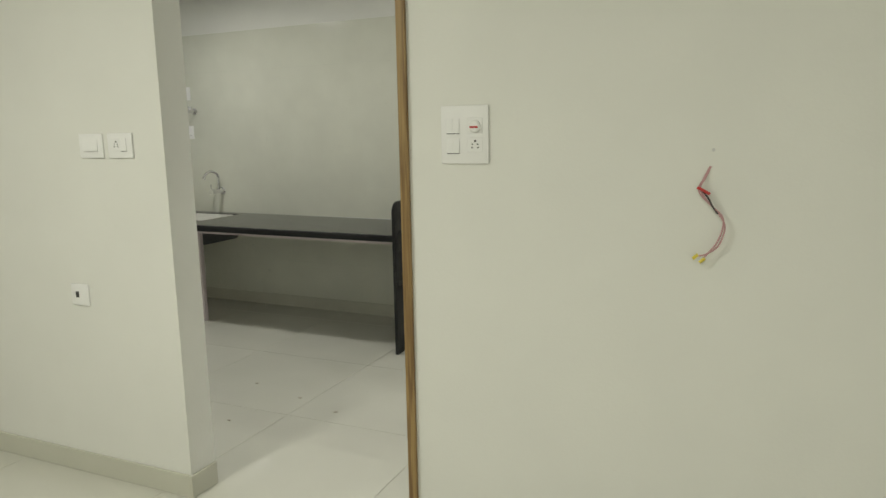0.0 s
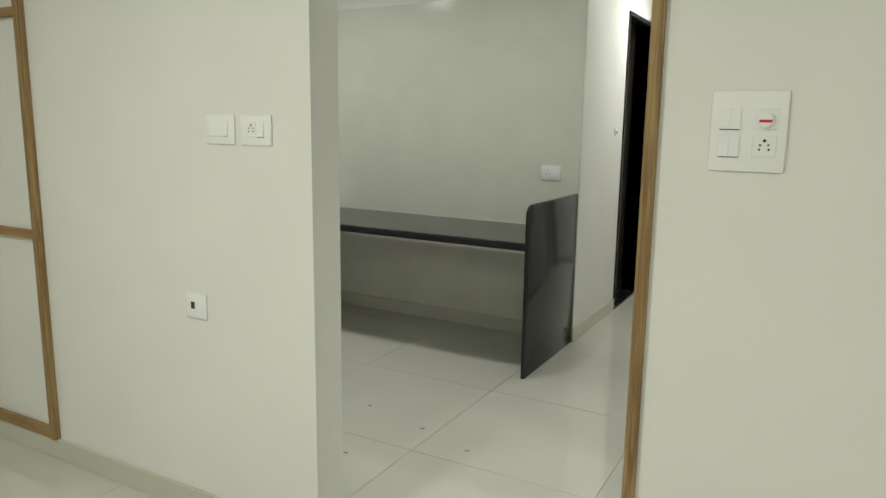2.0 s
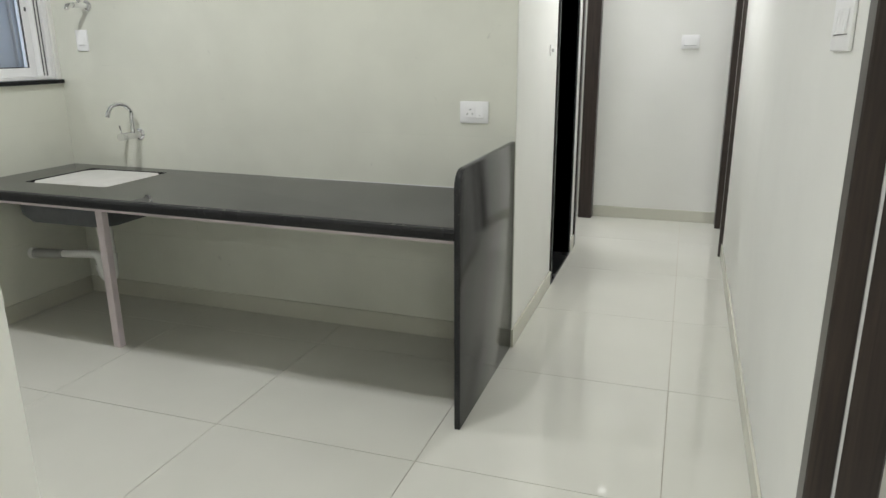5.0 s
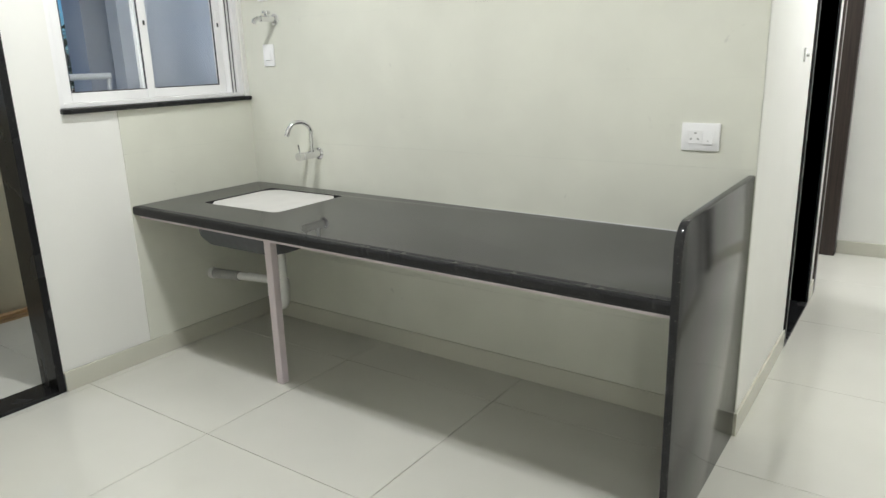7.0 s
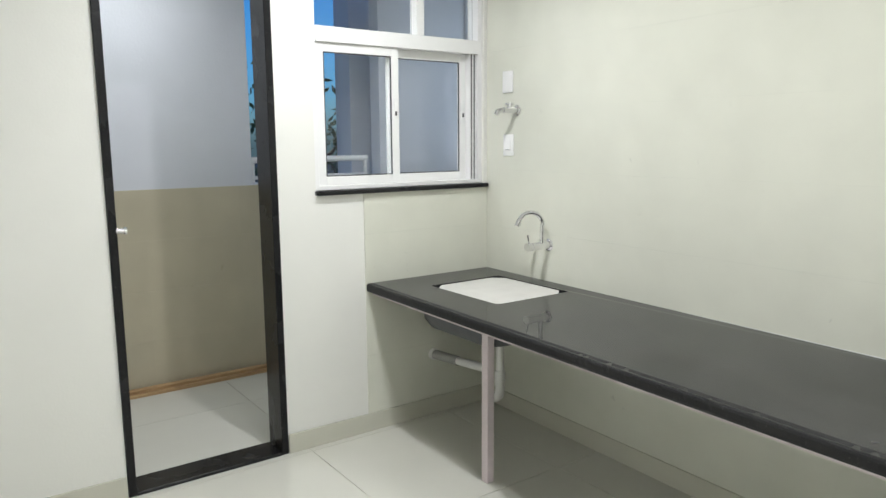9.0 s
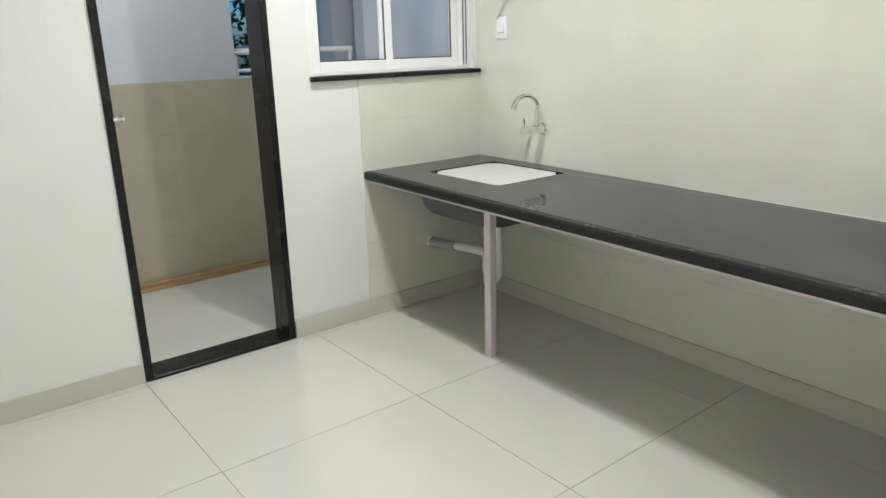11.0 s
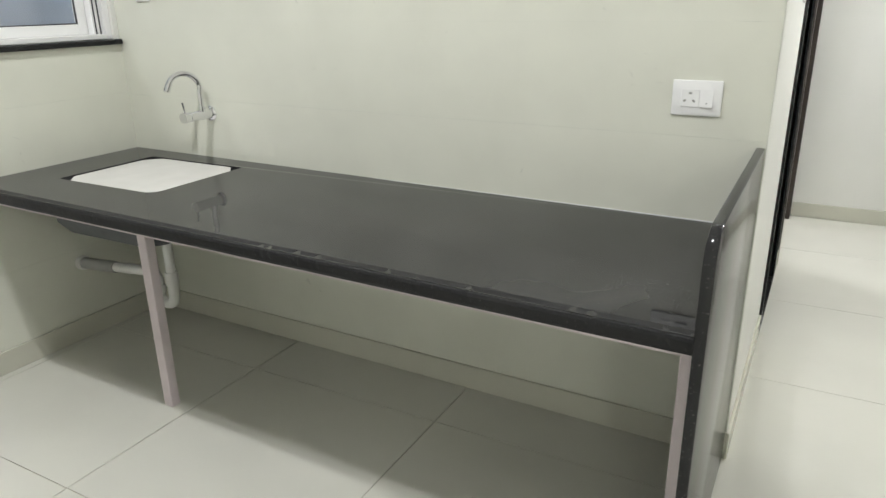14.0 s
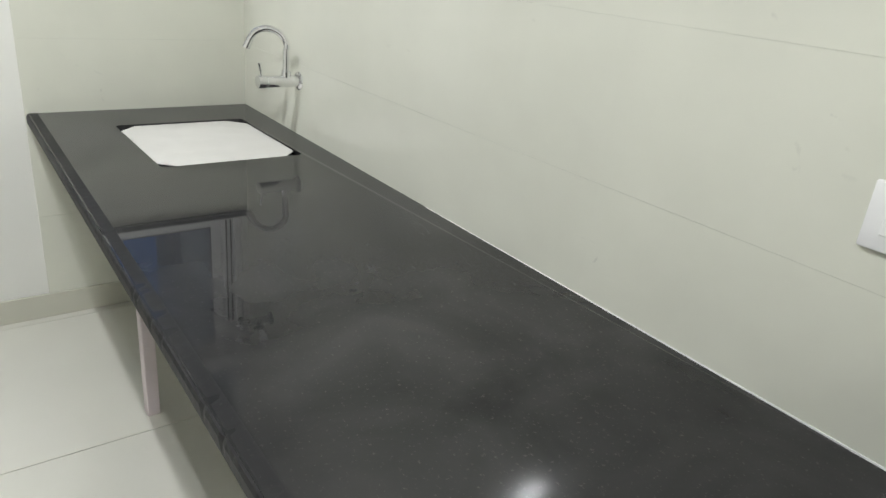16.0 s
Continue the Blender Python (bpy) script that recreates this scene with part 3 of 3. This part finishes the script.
part("under_strip", prism([(0.003, front_y(0) + 0.03), (2.744, front_y(2.744) + 0.03), (2.744, front_y(2.744) + 0.075), (0.003, front_y(0) + 0.075)], 2, TOP - 0.064, TOP - 0.046), PINK_STONE, top, "pale pink stone strip under the edge")
part("wall_bead", prism([(0.004, -0.0085), (2.744, -0.0085 - SKEW * 2.744), (2.744, -0.0065 - SKEW * 2.744), (0.004, -0.0065)], 2, TOP - 0.010, TOP - 0.004), WHITE_PLASTIC, top, "thin white sealant line")

part("leg", block((0.814, -0.698, 0.0), (0.858, -0.658, TOP - 0.023), 0.003), PINK_STONE, top, "pale pink stone post")
part("leg", block((2.704, -0.78, 0.0), (2.7435, -0.74, TOP - 0.023), 0.003), PINK_STONE, top, "pale pink stone post")

PANEL_Y, PANEL_Z, R = -0.928, 1.053, 0.075
PANEL_B = -0.004 - SKEW * 2.76
outline = [(PANEL_B, 0.0), (PANEL_Y, 0.0)] + [(p.y, p.z) for p in arc((0, PANEL_Y + R, PANEL_Z - R), R, 180, 90, (0, 1, 0), (0, 0, 1), 8)] + [(PANEL_B, PANEL_Z)]
part("end_panel", prism(outline, 0, 2.747, 2.772, 0.004), GRANITE_PANEL, top, "upright polished black granite panel", smooth=True)

# ---- sink, tap and waste ----
sink = thing("sink", (0.527, -0.36, TOP), "undermount sink under a white protective sheet", "sink")
SC = 0.065
sheet_o = [(SX0 + 0.006, SY1 - SC), (SX0 + 0.006, SY0 + SC), (SX0 + SC, SY0 + 0.004), (SX1 - SC, SY0 + 0.004), (SX1 - 0.006, SY0 + SC), (SX1 - 0.006, SY1 - SC), (SX1 - SC, SY1 - 0.004), (SX0 + SC, SY1 - 0.004)]
part("cover_sheet", prism(sheet_o, 2, TOP - 0.0075, TOP - 0.0045), SHEET, sink, "white smudged protective sheet")
bowl = bmesh.new()
rows = []
for z, grow, round_r in ((TOP - 0.026, 0.035, 0.06), (TOP - 0.05, 0.035, 0.06), (TOP - 0.165, 0.028, 0.08), (TOP - 0.205, 0.005, 0.09), (TOP - 0.215, -0.06, 0.09)):
    x0, x1, y0, y1 = SX0 - grow, SX1 + grow, SY0 - grow - 0.03, SY1 + grow
    pts = []
    for cx, cy, s in ((x0 + round_r, y0 + round_r, 180), (x1 - round_r, y0 + round_r, 270), (x1 - round_r, y1 - round_r, 0), (x0 + round_r, y1 - round_r, 90)):
        pts += [(cx + round_r * math.cos(radians(s + 18 * k)), cy + round_r * math.sin(radians(s + 18 * k)), z) for k in range(6)]
    rows.append([bowl.verts.new(p) for p in pts])
for a, b in zip(rows, rows[1:]):
    for k in range(len(a)):
        bowl.faces.new((a[k], a[(k + 1) % len(a)], b[(k + 1) % len(a)], b[k]))
bowl.faces.new(rows[-1])
bowl.faces.new(rows[0])
bmesh.ops.recalc_face_normals(bowl, faces=bowl.faces)
part("bowl", bowl, BOWL, sink, "dark grey bowl", smooth=True)

waste = thing("waste_pipe", (0.55, -0.33, TOP - 0.205), "white plastic sink trap with grey wall pipe", "pipe")
WX, WY = 0.565, -0.375
part("tailpipe", rod(bmesh.new(), (WX, WY, TOP - 0.216), (WX, WY, 0.36), 0.02), PVC, waste, smooth=True)
part("coupling", rod(bmesh.new(), (WX, WY, 0.34), (WX, WY, 0.40), 0.027), PVC, waste, smooth=True)
path = [Vector((WX, WY, 0.35)), Vector((WX, WY, 0.30))] + arc((WX - 0.045, WY, 0.29), 0.045, 0, -180, (1, 0, 0), (0, 0, 1)) + [Vector((WX - 0.09, WY, 0.34))] + arc((WX - 0.125, WY, 0.345), 0.035, 0, 90, (1, 0, 0), (0, 0, 1), 6) + [Vector((0.30, WY - 0.01, 0.375))]
part("trap", sweep(path, 0.023, 14), PVC, waste, smooth=True)
part("coupling", rod(bmesh.new(), (WX - 0.09, WY, 0.292), (WX - 0.09, WY, 0.325), 0.028), PVC, waste, smooth=True)
part("outlet", rod(bmesh.new(), (0.35, WY - 0.01, 0.375), (0.20, WY - 0.018, 0.368), 0.021), PVC, waste, smooth=True)
part("wall_pipe", rod(bmesh.new(), (0.23, WY - 0.017, 0.369), (0.006, WY - 0.028, 0.358), 0.0265), GREY_PVC, waste, "grey plastic pipe stub", smooth=True)
part("wall_collar", rod(bmesh.new(), (0.03, WY - 0.027, 0.359), (0.006, WY - 0.028, 0.358), 0.033), PVC, waste, smooth=True)

tap = thing("kitchen_tap", (0.537, -0.006, 1.015), "chrome wall-mounted swan-neck tap with lever", "tap")
TX, TZ = 0.537, 1.015
part("flange", rod(rod(bmesh.new(), (TX, -0.011, TZ), (TX, -0.014, TZ), 0.032, seg=24), (TX, -0.014, TZ), (TX, -0.02, TZ), 0.032, 0.024, 24), CHROME, tap, smooth=True)
part("body", rod(bmesh.new(), (TX, -0.018, TZ), (TX, -0.135, TZ), 0.021, seg=20), CHROME, tap, smooth=True)
part("knob", rod(rod(bmesh.new(), (TX, -0.135, TZ), (TX, -0.14, TZ), 0.019, seg=20), (TX, -0.14, TZ), (TX, -0.168, TZ), 0.022, seg=20), CHROME, tap, smooth=True)
part("lever", sweep([(TX, -0.155, TZ + 0.018), (TX, -0.157, TZ + 0.04), (TX, -0.162, TZ + 0.065)], [0.005, 0.0042, 0.0048], 10), CHROME, tap, smooth=True)
part("socket_ring", rod(bmesh.new(), (TX, -0.062, TZ + 0.012), (TX, -0.062, TZ + 0.036), 0.016, seg=20), CHROME, tap, smooth=True)
dv = Vector((-0.42, -0.91, 0)).normalized()
neck = [Vector((TX, -0.062, TZ + 0.03)), Vector((TX, -0.062, TZ + 0.112))]
c = Vector((TX, -0.062, TZ + 0.112)) + dv * 0.062
neck += arc(c, 0.066, 180, 20, dv, (0, 0, 1), 14)
part("spout", sweep(neck, 0.0115, 14), CHROME, tap, smooth=True)
e = neck[-1]
part("nozzle", rod(bmesh.new(), e + Vector((0, 0, 0.006)) - dv * 0.002, e + dv * 0.012 - Vector((0, 0, 0.026)), 0.0135, seg=16), CHROME, tap, smooth=True)

tap.location.y -= 0.006
VX, VZ = 0.272, 1.727
valve = thing("angle_valve", (VX, -0.006, VZ), "small chrome bib tap on the tiled wall", "valve")
part("flange", rod(rod(bmesh.new(), (VX, -0.010, VZ), (VX, -0.016, VZ), 0.029, seg=24), (VX, -0.016, VZ), (VX, -0.024, VZ), 0.029, 0.018, 24), CHROME, valve, smooth=True)
part("body", rod(bmesh.new(), (VX, -0.02, VZ), (VX, -0.115, VZ), 0.0155, seg=18), CHROME, valve, smooth=True)
part("spout", sweep([(VX, -0.1, VZ), (VX - 0.006, -0.125, VZ - 0.001), (VX - 0.01, -0.142, VZ - 0.008), (VX - 0.012, -0.15, VZ - 0.024)], [0.0145, 0.014, 0.0135, 0.0125], 14), CHROME, valve, smooth=True)
part("neck", rod(bmesh.new(), (VX, -0.068, VZ + 0.01), (VX, -0.068, VZ + 0.028), 0.011, seg=16), CHROME, valve, smooth=True)
part("knob", rod(rod(bmesh.new(), (VX, -0.045, VZ + 0.034), (VX, -0.092, VZ + 0.034), 0.007, seg=12), (VX, -0.068, VZ + 0.026), (VX, -0.068, VZ + 0.04), 0.013, seg=12), CHROME, valve, smooth=True)

# ---- switches and sockets ----


def plate(name, u, z, w, h, put, label, category="switch plate", group=""):
    """A plate made facing -y round the origin, then set in place by put; returns it with its thickness."""
    t = thing(name, (0, 0, 0), label, category, group)
    part("cover", block((-w / 2, -0.009, -h / 2), (w / 2, 0.0, h / 2), 0.004, 2), WHITE_PLASTIC, t, smooth=True)
    return t


def rocker(t, x, z, w, h, gap_mat=None):
    part("rocker", prism([(-0.0095, z - h / 2), (-0.015, z - h / 2), (-0.0105, z + h / 2), (-0.0095, z + h / 2)], 0, x - w / 2, x + w / 2), WHITE_PLASTIC, t)
    part("gap", block((x - w / 2, -0.0105, z - h / 2 - 0.0022), (x + w / 2, -0.0085, z - h / 2 - 0.0002)), gap_mat or SLOT, t, "thin gap line")


def socket_face(t, x, z, w, h, pins):
    part("socket_face", block((x - w / 2, -0.011, z - h / 2), (x + w / 2, -0.0085, z + h / 2), 0.001), WHITE_PLASTIC, t)
    for px, pz, r in pins:
        part("pin_hole", rod(bmesh.new(), (x + px, -0.0118, z + pz), (x + px, -0.0105, z + pz), r, seg=10), SLOT, t)


FIVE = ((0, 0.012, 0.0036), (-0.0085, 0.002, 0.0024), (0.0085, 0.002, 0.0024), (-0.010, -0.008, 0.0027), (0.010, -0.008, 0.0027))

big = plate("switch_plate", 0, 0, 0.162, 0.182, None, "large white switch plate with red-marked switch and socket", "switch plate")
for dx in (-0.049, -0.027):
    rocker(big, dx, 0.028, 0.0215, 0.046)
    rocker(big, dx, -0.034, 0.0215, 0.046)
part("main_switch", block((0.012, -0.011, 0.004), (0.062, -0.0085, 0.052), 0.001), WHITE_PLASTIC, big)
toggle = part("switch_toggle", rod(rod(bmesh.new(), (0.037, -0.011, 0.026), (0.037, -0.018, 0.026), 0.0195, 0.019, 28), (0.037, -0.018, 0.026), (0.037, -0.022, 0.026), 0.019, 0.014, 28), WHITE_PLASTIC, big, "round white switch knob", smooth=True)
part("red_mark", block((0.0235, -0.0245, 0.0205), (0.0505, -0.0195, 0.0265), 0.0015), RED, toggle, "red indicator bar")
socket_face(big, 0.037, -0.032, 0.05, 0.046, FIVE)
big.matrix_world = pose(4.1065, -2.9455, 1.501)

sw = plate("switch_plate", 0, 0, 0.134, 0.1, None, "white plate with one wide switch on the painted wall", "switch plate", "plates by the kitchen opening")
rocker(sw, 0, 0.004, 0.082, 0.05, PALE_GREY)
sw.matrix_world = pose(2.449, -2.9455, 1.48)
so = plate("socket_plate", 0, 0, 0.134, 0.1, None, "white socket plate with one switch", "socket", "plates by the kitchen opening")
socket_face(so, -0.017, 0.004, 0.04, 0.05, FIVE)
rocker(so, 0.023, 0.004, 0.03, 0.05)
so.matrix_world = pose(2.612, -2.9455, 1.48)
usb = plate("data_outlet", 0, 0, 0.106, 0.096, None, "small white plate with one dark data port", "socket")
part("port", block((-0.022, -0.0105, -0.012), (-0.004, -0.0085, 0.014)), SLOT, usb, "dark port opening")
usb.matrix_world = pose(2.291, -2.9455, 0.841)
ks = plate("socket_plate", 0, 0, 0.142, 0.103, None, "white three-pin socket with switch above the worktop", "socket")
socket_face(ks, -0.018, 0.0, 0.052, 0.052, ())
for px, pz, tilt in ((-0.018, 0.014, 0), (-0.033, -0.008, -35), (-0.007, -0.008, 35)):
    slot = block((-0.0045, -0.0117, -0.0028), (0.0045, -0.0105, 0.0028), 0.0005)
    bmesh.ops.rotate(slot, cent=(0, 0, 0), matrix=Matrix.Rotation(radians(tilt), 3, "Y"), verts=slot.verts)
    bmesh.ops.translate(slot, vec=(px, 0, pz), verts=slot.verts)
    part("pin_slot", slot, GREY_PVC, ks)
rocker(ks, 0.030, 0.0, 0.034, 0.05, PALE_GREY)
part("indicator", rod(bmesh.new(), (0.030, -0.0152, -0.014), (0.030, -0.0135, -0.014), 0.0022, seg=10), GREY_PVC, ks)
ks.matrix_world = pose(2.569, -0.0065 - SKEW * 2.569, 1.186, 0, 0, -1.06)
for z, lbl in ((1.885, "blank white plate above the stop valve"), (1.54, "white switch plate below the stop valve")):
    p = plate("switch_plate", 0, 0, 0.084, 0.118, None, lbl, "switch plate", "plates by the window")
    if z < 1.7:
        rocker(p, 0, 0.0, 0.045, 0.05)
    p.matrix_world = pose(0.195 if z > 1.7 else 0.205, -0.0105, z)
hs = plate("switch_plate", 0, 0, 0.22, 0.13, None, "white switch plate in the corridor", "switch plate")
for dx in (-0.06, -0.02, 0.02, 0.06):
    rocker(hs, dx, 0, 0.036, 0.055)
hs.matrix_world = pose(HALL_X - 0.0005, -1.45, 1.53, 0, 0, -90)
fs = plate("switch_plate", 0, 0, 0.14, 0.11, None, "white switch plate on the corridor's end wall", "switch plate")
rocker(fs, 0, 0, 0.09, 0.055)
fs.matrix_world = pose(3.513, 3.0695, 1.525)
ws = plate("hook_plate", 0, 0, 0.04, 0.06, None, "tiny white fitting on the corridor wall", "fitting")
part("hook", rod(bmesh.new(), (0, -0.009, 0), (0, -0.022, 0), 0.01), PALE_GREY, ws)
ws.matrix_world = pose(BACK_X + 0.0005, 0.753, 1.468, 0, 0, 90)

# ---- wires left hanging ----
wires = thing("hanging_wires", (4.858, -2.945, 1.43), "loose pink, red and black wires hanging from the wall", "wires")
WYF = -2.948
WDX, WDZ = 4.833, -0.028


def wire(offsets, mat, r, label):
    pts = [Vector((WDX + dx, WYF - dy * 0.5, z + WDZ)) for dx, dy, z in offsets]
    fine = []
    for i in range(len(pts) - 1):
        p0, p1, p2, p3 = pts[max(i - 1, 0)], pts[i], pts[i + 1], pts[min(i + 2, len(pts) - 1)]
        for k in range(6):
            s = k / 6
            fine.append(0.5 * (2 * p1 + (p2 - p0) * s + (2 * p0 - 5 * p1 + 4 * p2 - p3) * s * s + (3 * p1 - p0 - 3 * p2 + p3) * s ** 3))
    fine.append(pts[-1])
    part("wire", sweep(fine, r, 8), mat, wires, label, smooth=True)


wire([(0.006, -0.004, 1.432), (-0.004, 0.012, 1.405), (-0.018, 0.03, 1.372), (0.004, 0.035, 1.335), (0.034, 0.03, 1.30), (0.050, 0.035, 1.265), (0.036, 0.04, 1.215), (0.004, 0.04, 1.188), (-0.02, 0.04, 1.182)], PINK_WIRE, 0.0024, "pinkish wire")
wire([(0.004, -0.004, 1.432), (-0.010, 0.012, 1.40), (-0.022, 0.03, 1.365), (0.012, 0.034, 1.325), (0.042, 0.03, 1.295), (0.044, 0.032, 1.26), (0.030, 0.036, 1.22), (0.012, 0.036, 1.195), (-0.004, 0.04, 1.175)], PINK_WIRE, 0.0024, "pinkish wire")
wire([(-0.016, 0.03, 1.37), (0.004, 0.036, 1.345), (0.016, 0.036, 1.322), (0.03, 0.034, 1.302)], BLACK_WIRE, 0.0026, "black wire")
wire([(-0.026, 0.032, 1.374), (-0.012, 0.038, 1.368), (0.008, 0.038, 1.356)], RED, 0.0042, "red tape knot")
for dx, z in ((-0.024, 1.182), (-0.006, 1.172)):
    part("tape_end", rod(bmesh.new(), (WDX + dx + 0.007, WYF - 0.02, z + WDZ + 0.004), (WDX + dx - 0.006, WYF - 0.02, z + WDZ - 0.008), 0.0048, seg=10), YELLOW, wires, "yellow taped wire end", smooth=True)
part("wire_hole", rod(bmesh.new(), (4.844, -2.9465, 1.449), (4.844, -2.944, 1.449), 0.005, seg=12), PALE_GREY, wires)

# ---- timber battens ----


def batten(lo, hi, mat, label, group="panelling battens"):
    return solid("timber_batten", block(lo, hi, 0.0015), mat, label, "batten", group=group)


UP, LEVEL = "upright raw pine batten on the painted wall", "level raw pine batten on the painted wall"
BY = -2.946
batten((3.876, -2.960, 0.0), (3.908, -2.946, CEIL), PINE_V, "upright varnished pine batten edging the kitchen opening")
for x0, w, d in ((1.347, 0.034, 0.03), (0.860, 0.032, 0.026), (0.660, 0.03, 0.026), (0.14, 0.032, 0.026)):
    batten((x0, BY - d, 0.102), (x0 + w, BY, CEIL), PINE_V, UP)
for z in (1.003, 1.915):
    for x0, x1 in ((0.892, 1.347), (0.690, 0.860), (0.172, 0.660)):
        batten((x0, BY - 0.024, z), (x1, BY, z + 0.036), PINE_H, LEVEL)
for x0, x1 in ((0.892, 1.347), (0.690, 0.860), (0.172, 0.660)):
    batten((x0, BY - 0.024, 0.102), (x1, BY, 0.15), PINE_H, LEVEL)

# ---- floor crumbs ----
rnd = random.Random(11)
for x, y in ((2.198, -1.736), (2.591, -1.842), (2.9, -1.95), (2.42, -2.25)):
    bm = block((x, y, 0.0), (x + 0.022, y + 0.007, 0.004))
    bmesh.ops.rotate(bm, cent=(x, y, 0), matrix=Matrix.Rotation(rnd.uniform(-0.6, 0.6), 3, "Z"), verts=bm.verts)
    solid("debris_chip", bm, GROUT, "small dark chip lying on the floor", "debris", group="floor chips")

# ---- wall tiles ----


def tiled(parent, axis, face, u0, u1, uw, z0, z1, zh, mat, depth, gap=0.0005, uoff=0.0, ugap=0.00003):
    """Tiles of uw by zh, each an object, on the wall's face; the joints stay open on the grout behind."""
    s = 1 if depth > 0 else -1
    shared = {}
    z = z0
    while z < z1 - 0.01:
        ze = min(z + zh, z1)
        u = u0 - uoff
        while u < u1 - 0.005:
            a, b = max(u, u0), min(u + uw, u1)
            if b - a > 0.01:
                key = (round(b - a, 4), round(ze - z, 4))
                if key not in shared:
                    w, h = b - a - ugap, ze - z - gap
                    lo, hi = (min(0, depth), 0, 0), (max(0, depth), w, h)
                    if axis == 1:
                        lo, hi = (0, min(0, depth), 0), (w, max(0, depth), h)
                    shared[key] = mesh_of("tile", block(lo, hi), mat)
                ob = new("tile", shared[key])
                ob.parent = parent
                ob.location = (face, a + ugap / 2, z + gap / 2) if axis == 0 else (a + ugap / 2, face, z + gap / 2)
            u += uw
        z = ze


wall_back = bpy.data.objects["wall_kitchen_back"]
wall_win = bpy.data.objects["wall_window"]
wall_back.rotation_euler.z = -SKEW
backing = part("tile_bed", block((0.0, -0.0045, 0.0), (2.773, -0.0002, 2.39)), WALL_GROUT, wall_back)
tiled(wall_back, 1, -0.0046, 0.006, 2.774, 0.66, 0.082, 2.39, 0.3297, WALL_TILE, -0.0018)
part("tile_bed", block((0.0002, -0.832, 0.0), (0.0045, -0.006, 1.298)), WALL_GROUT, wall_win)
tiled(wall_win, 0, 0.0046, -0.832, -0.0066, 0.66, 0.092, 1.298, 0.3303, WALL_TILE, 0.0018, uoff=0.49)
wall_bal = bpy.data.objects["wall_balcony_outer"]
tiled(wall_bal, 0, -1.39, -2.8, 0.9, 0.6, 0.0, 1.28, 0.32, BALCONY_TILE, 0.008)

# ---- floor ----
floor = solid("floor", block((-1.39, -7.5, -0.06), (6.6, 3.07, -0.0035)), GROUT, "polished cream vitrified tile floor with thin brown joints", "floor", "structure")
T, G = 0.875, 0.0032
tile_mesh = mesh_of("floor_tile", block((G / 2, G / 2, -0.02), (T - G / 2, T - G / 2, 0.0), 0.0003), FLOOR_TILE)
for i in range(-2, 8):
    for j in range(-8, 5):
        x, y = 0.055 + T * i, -1.193 + T * j
        if x + T < -1.3 or x > 6.6 or y + T < -7.5 or y > 3.06:
            continue
        ob = new("floor_tile", tile_mesh)
        ob.parent = floor
        ob.location = (x, y, 0)
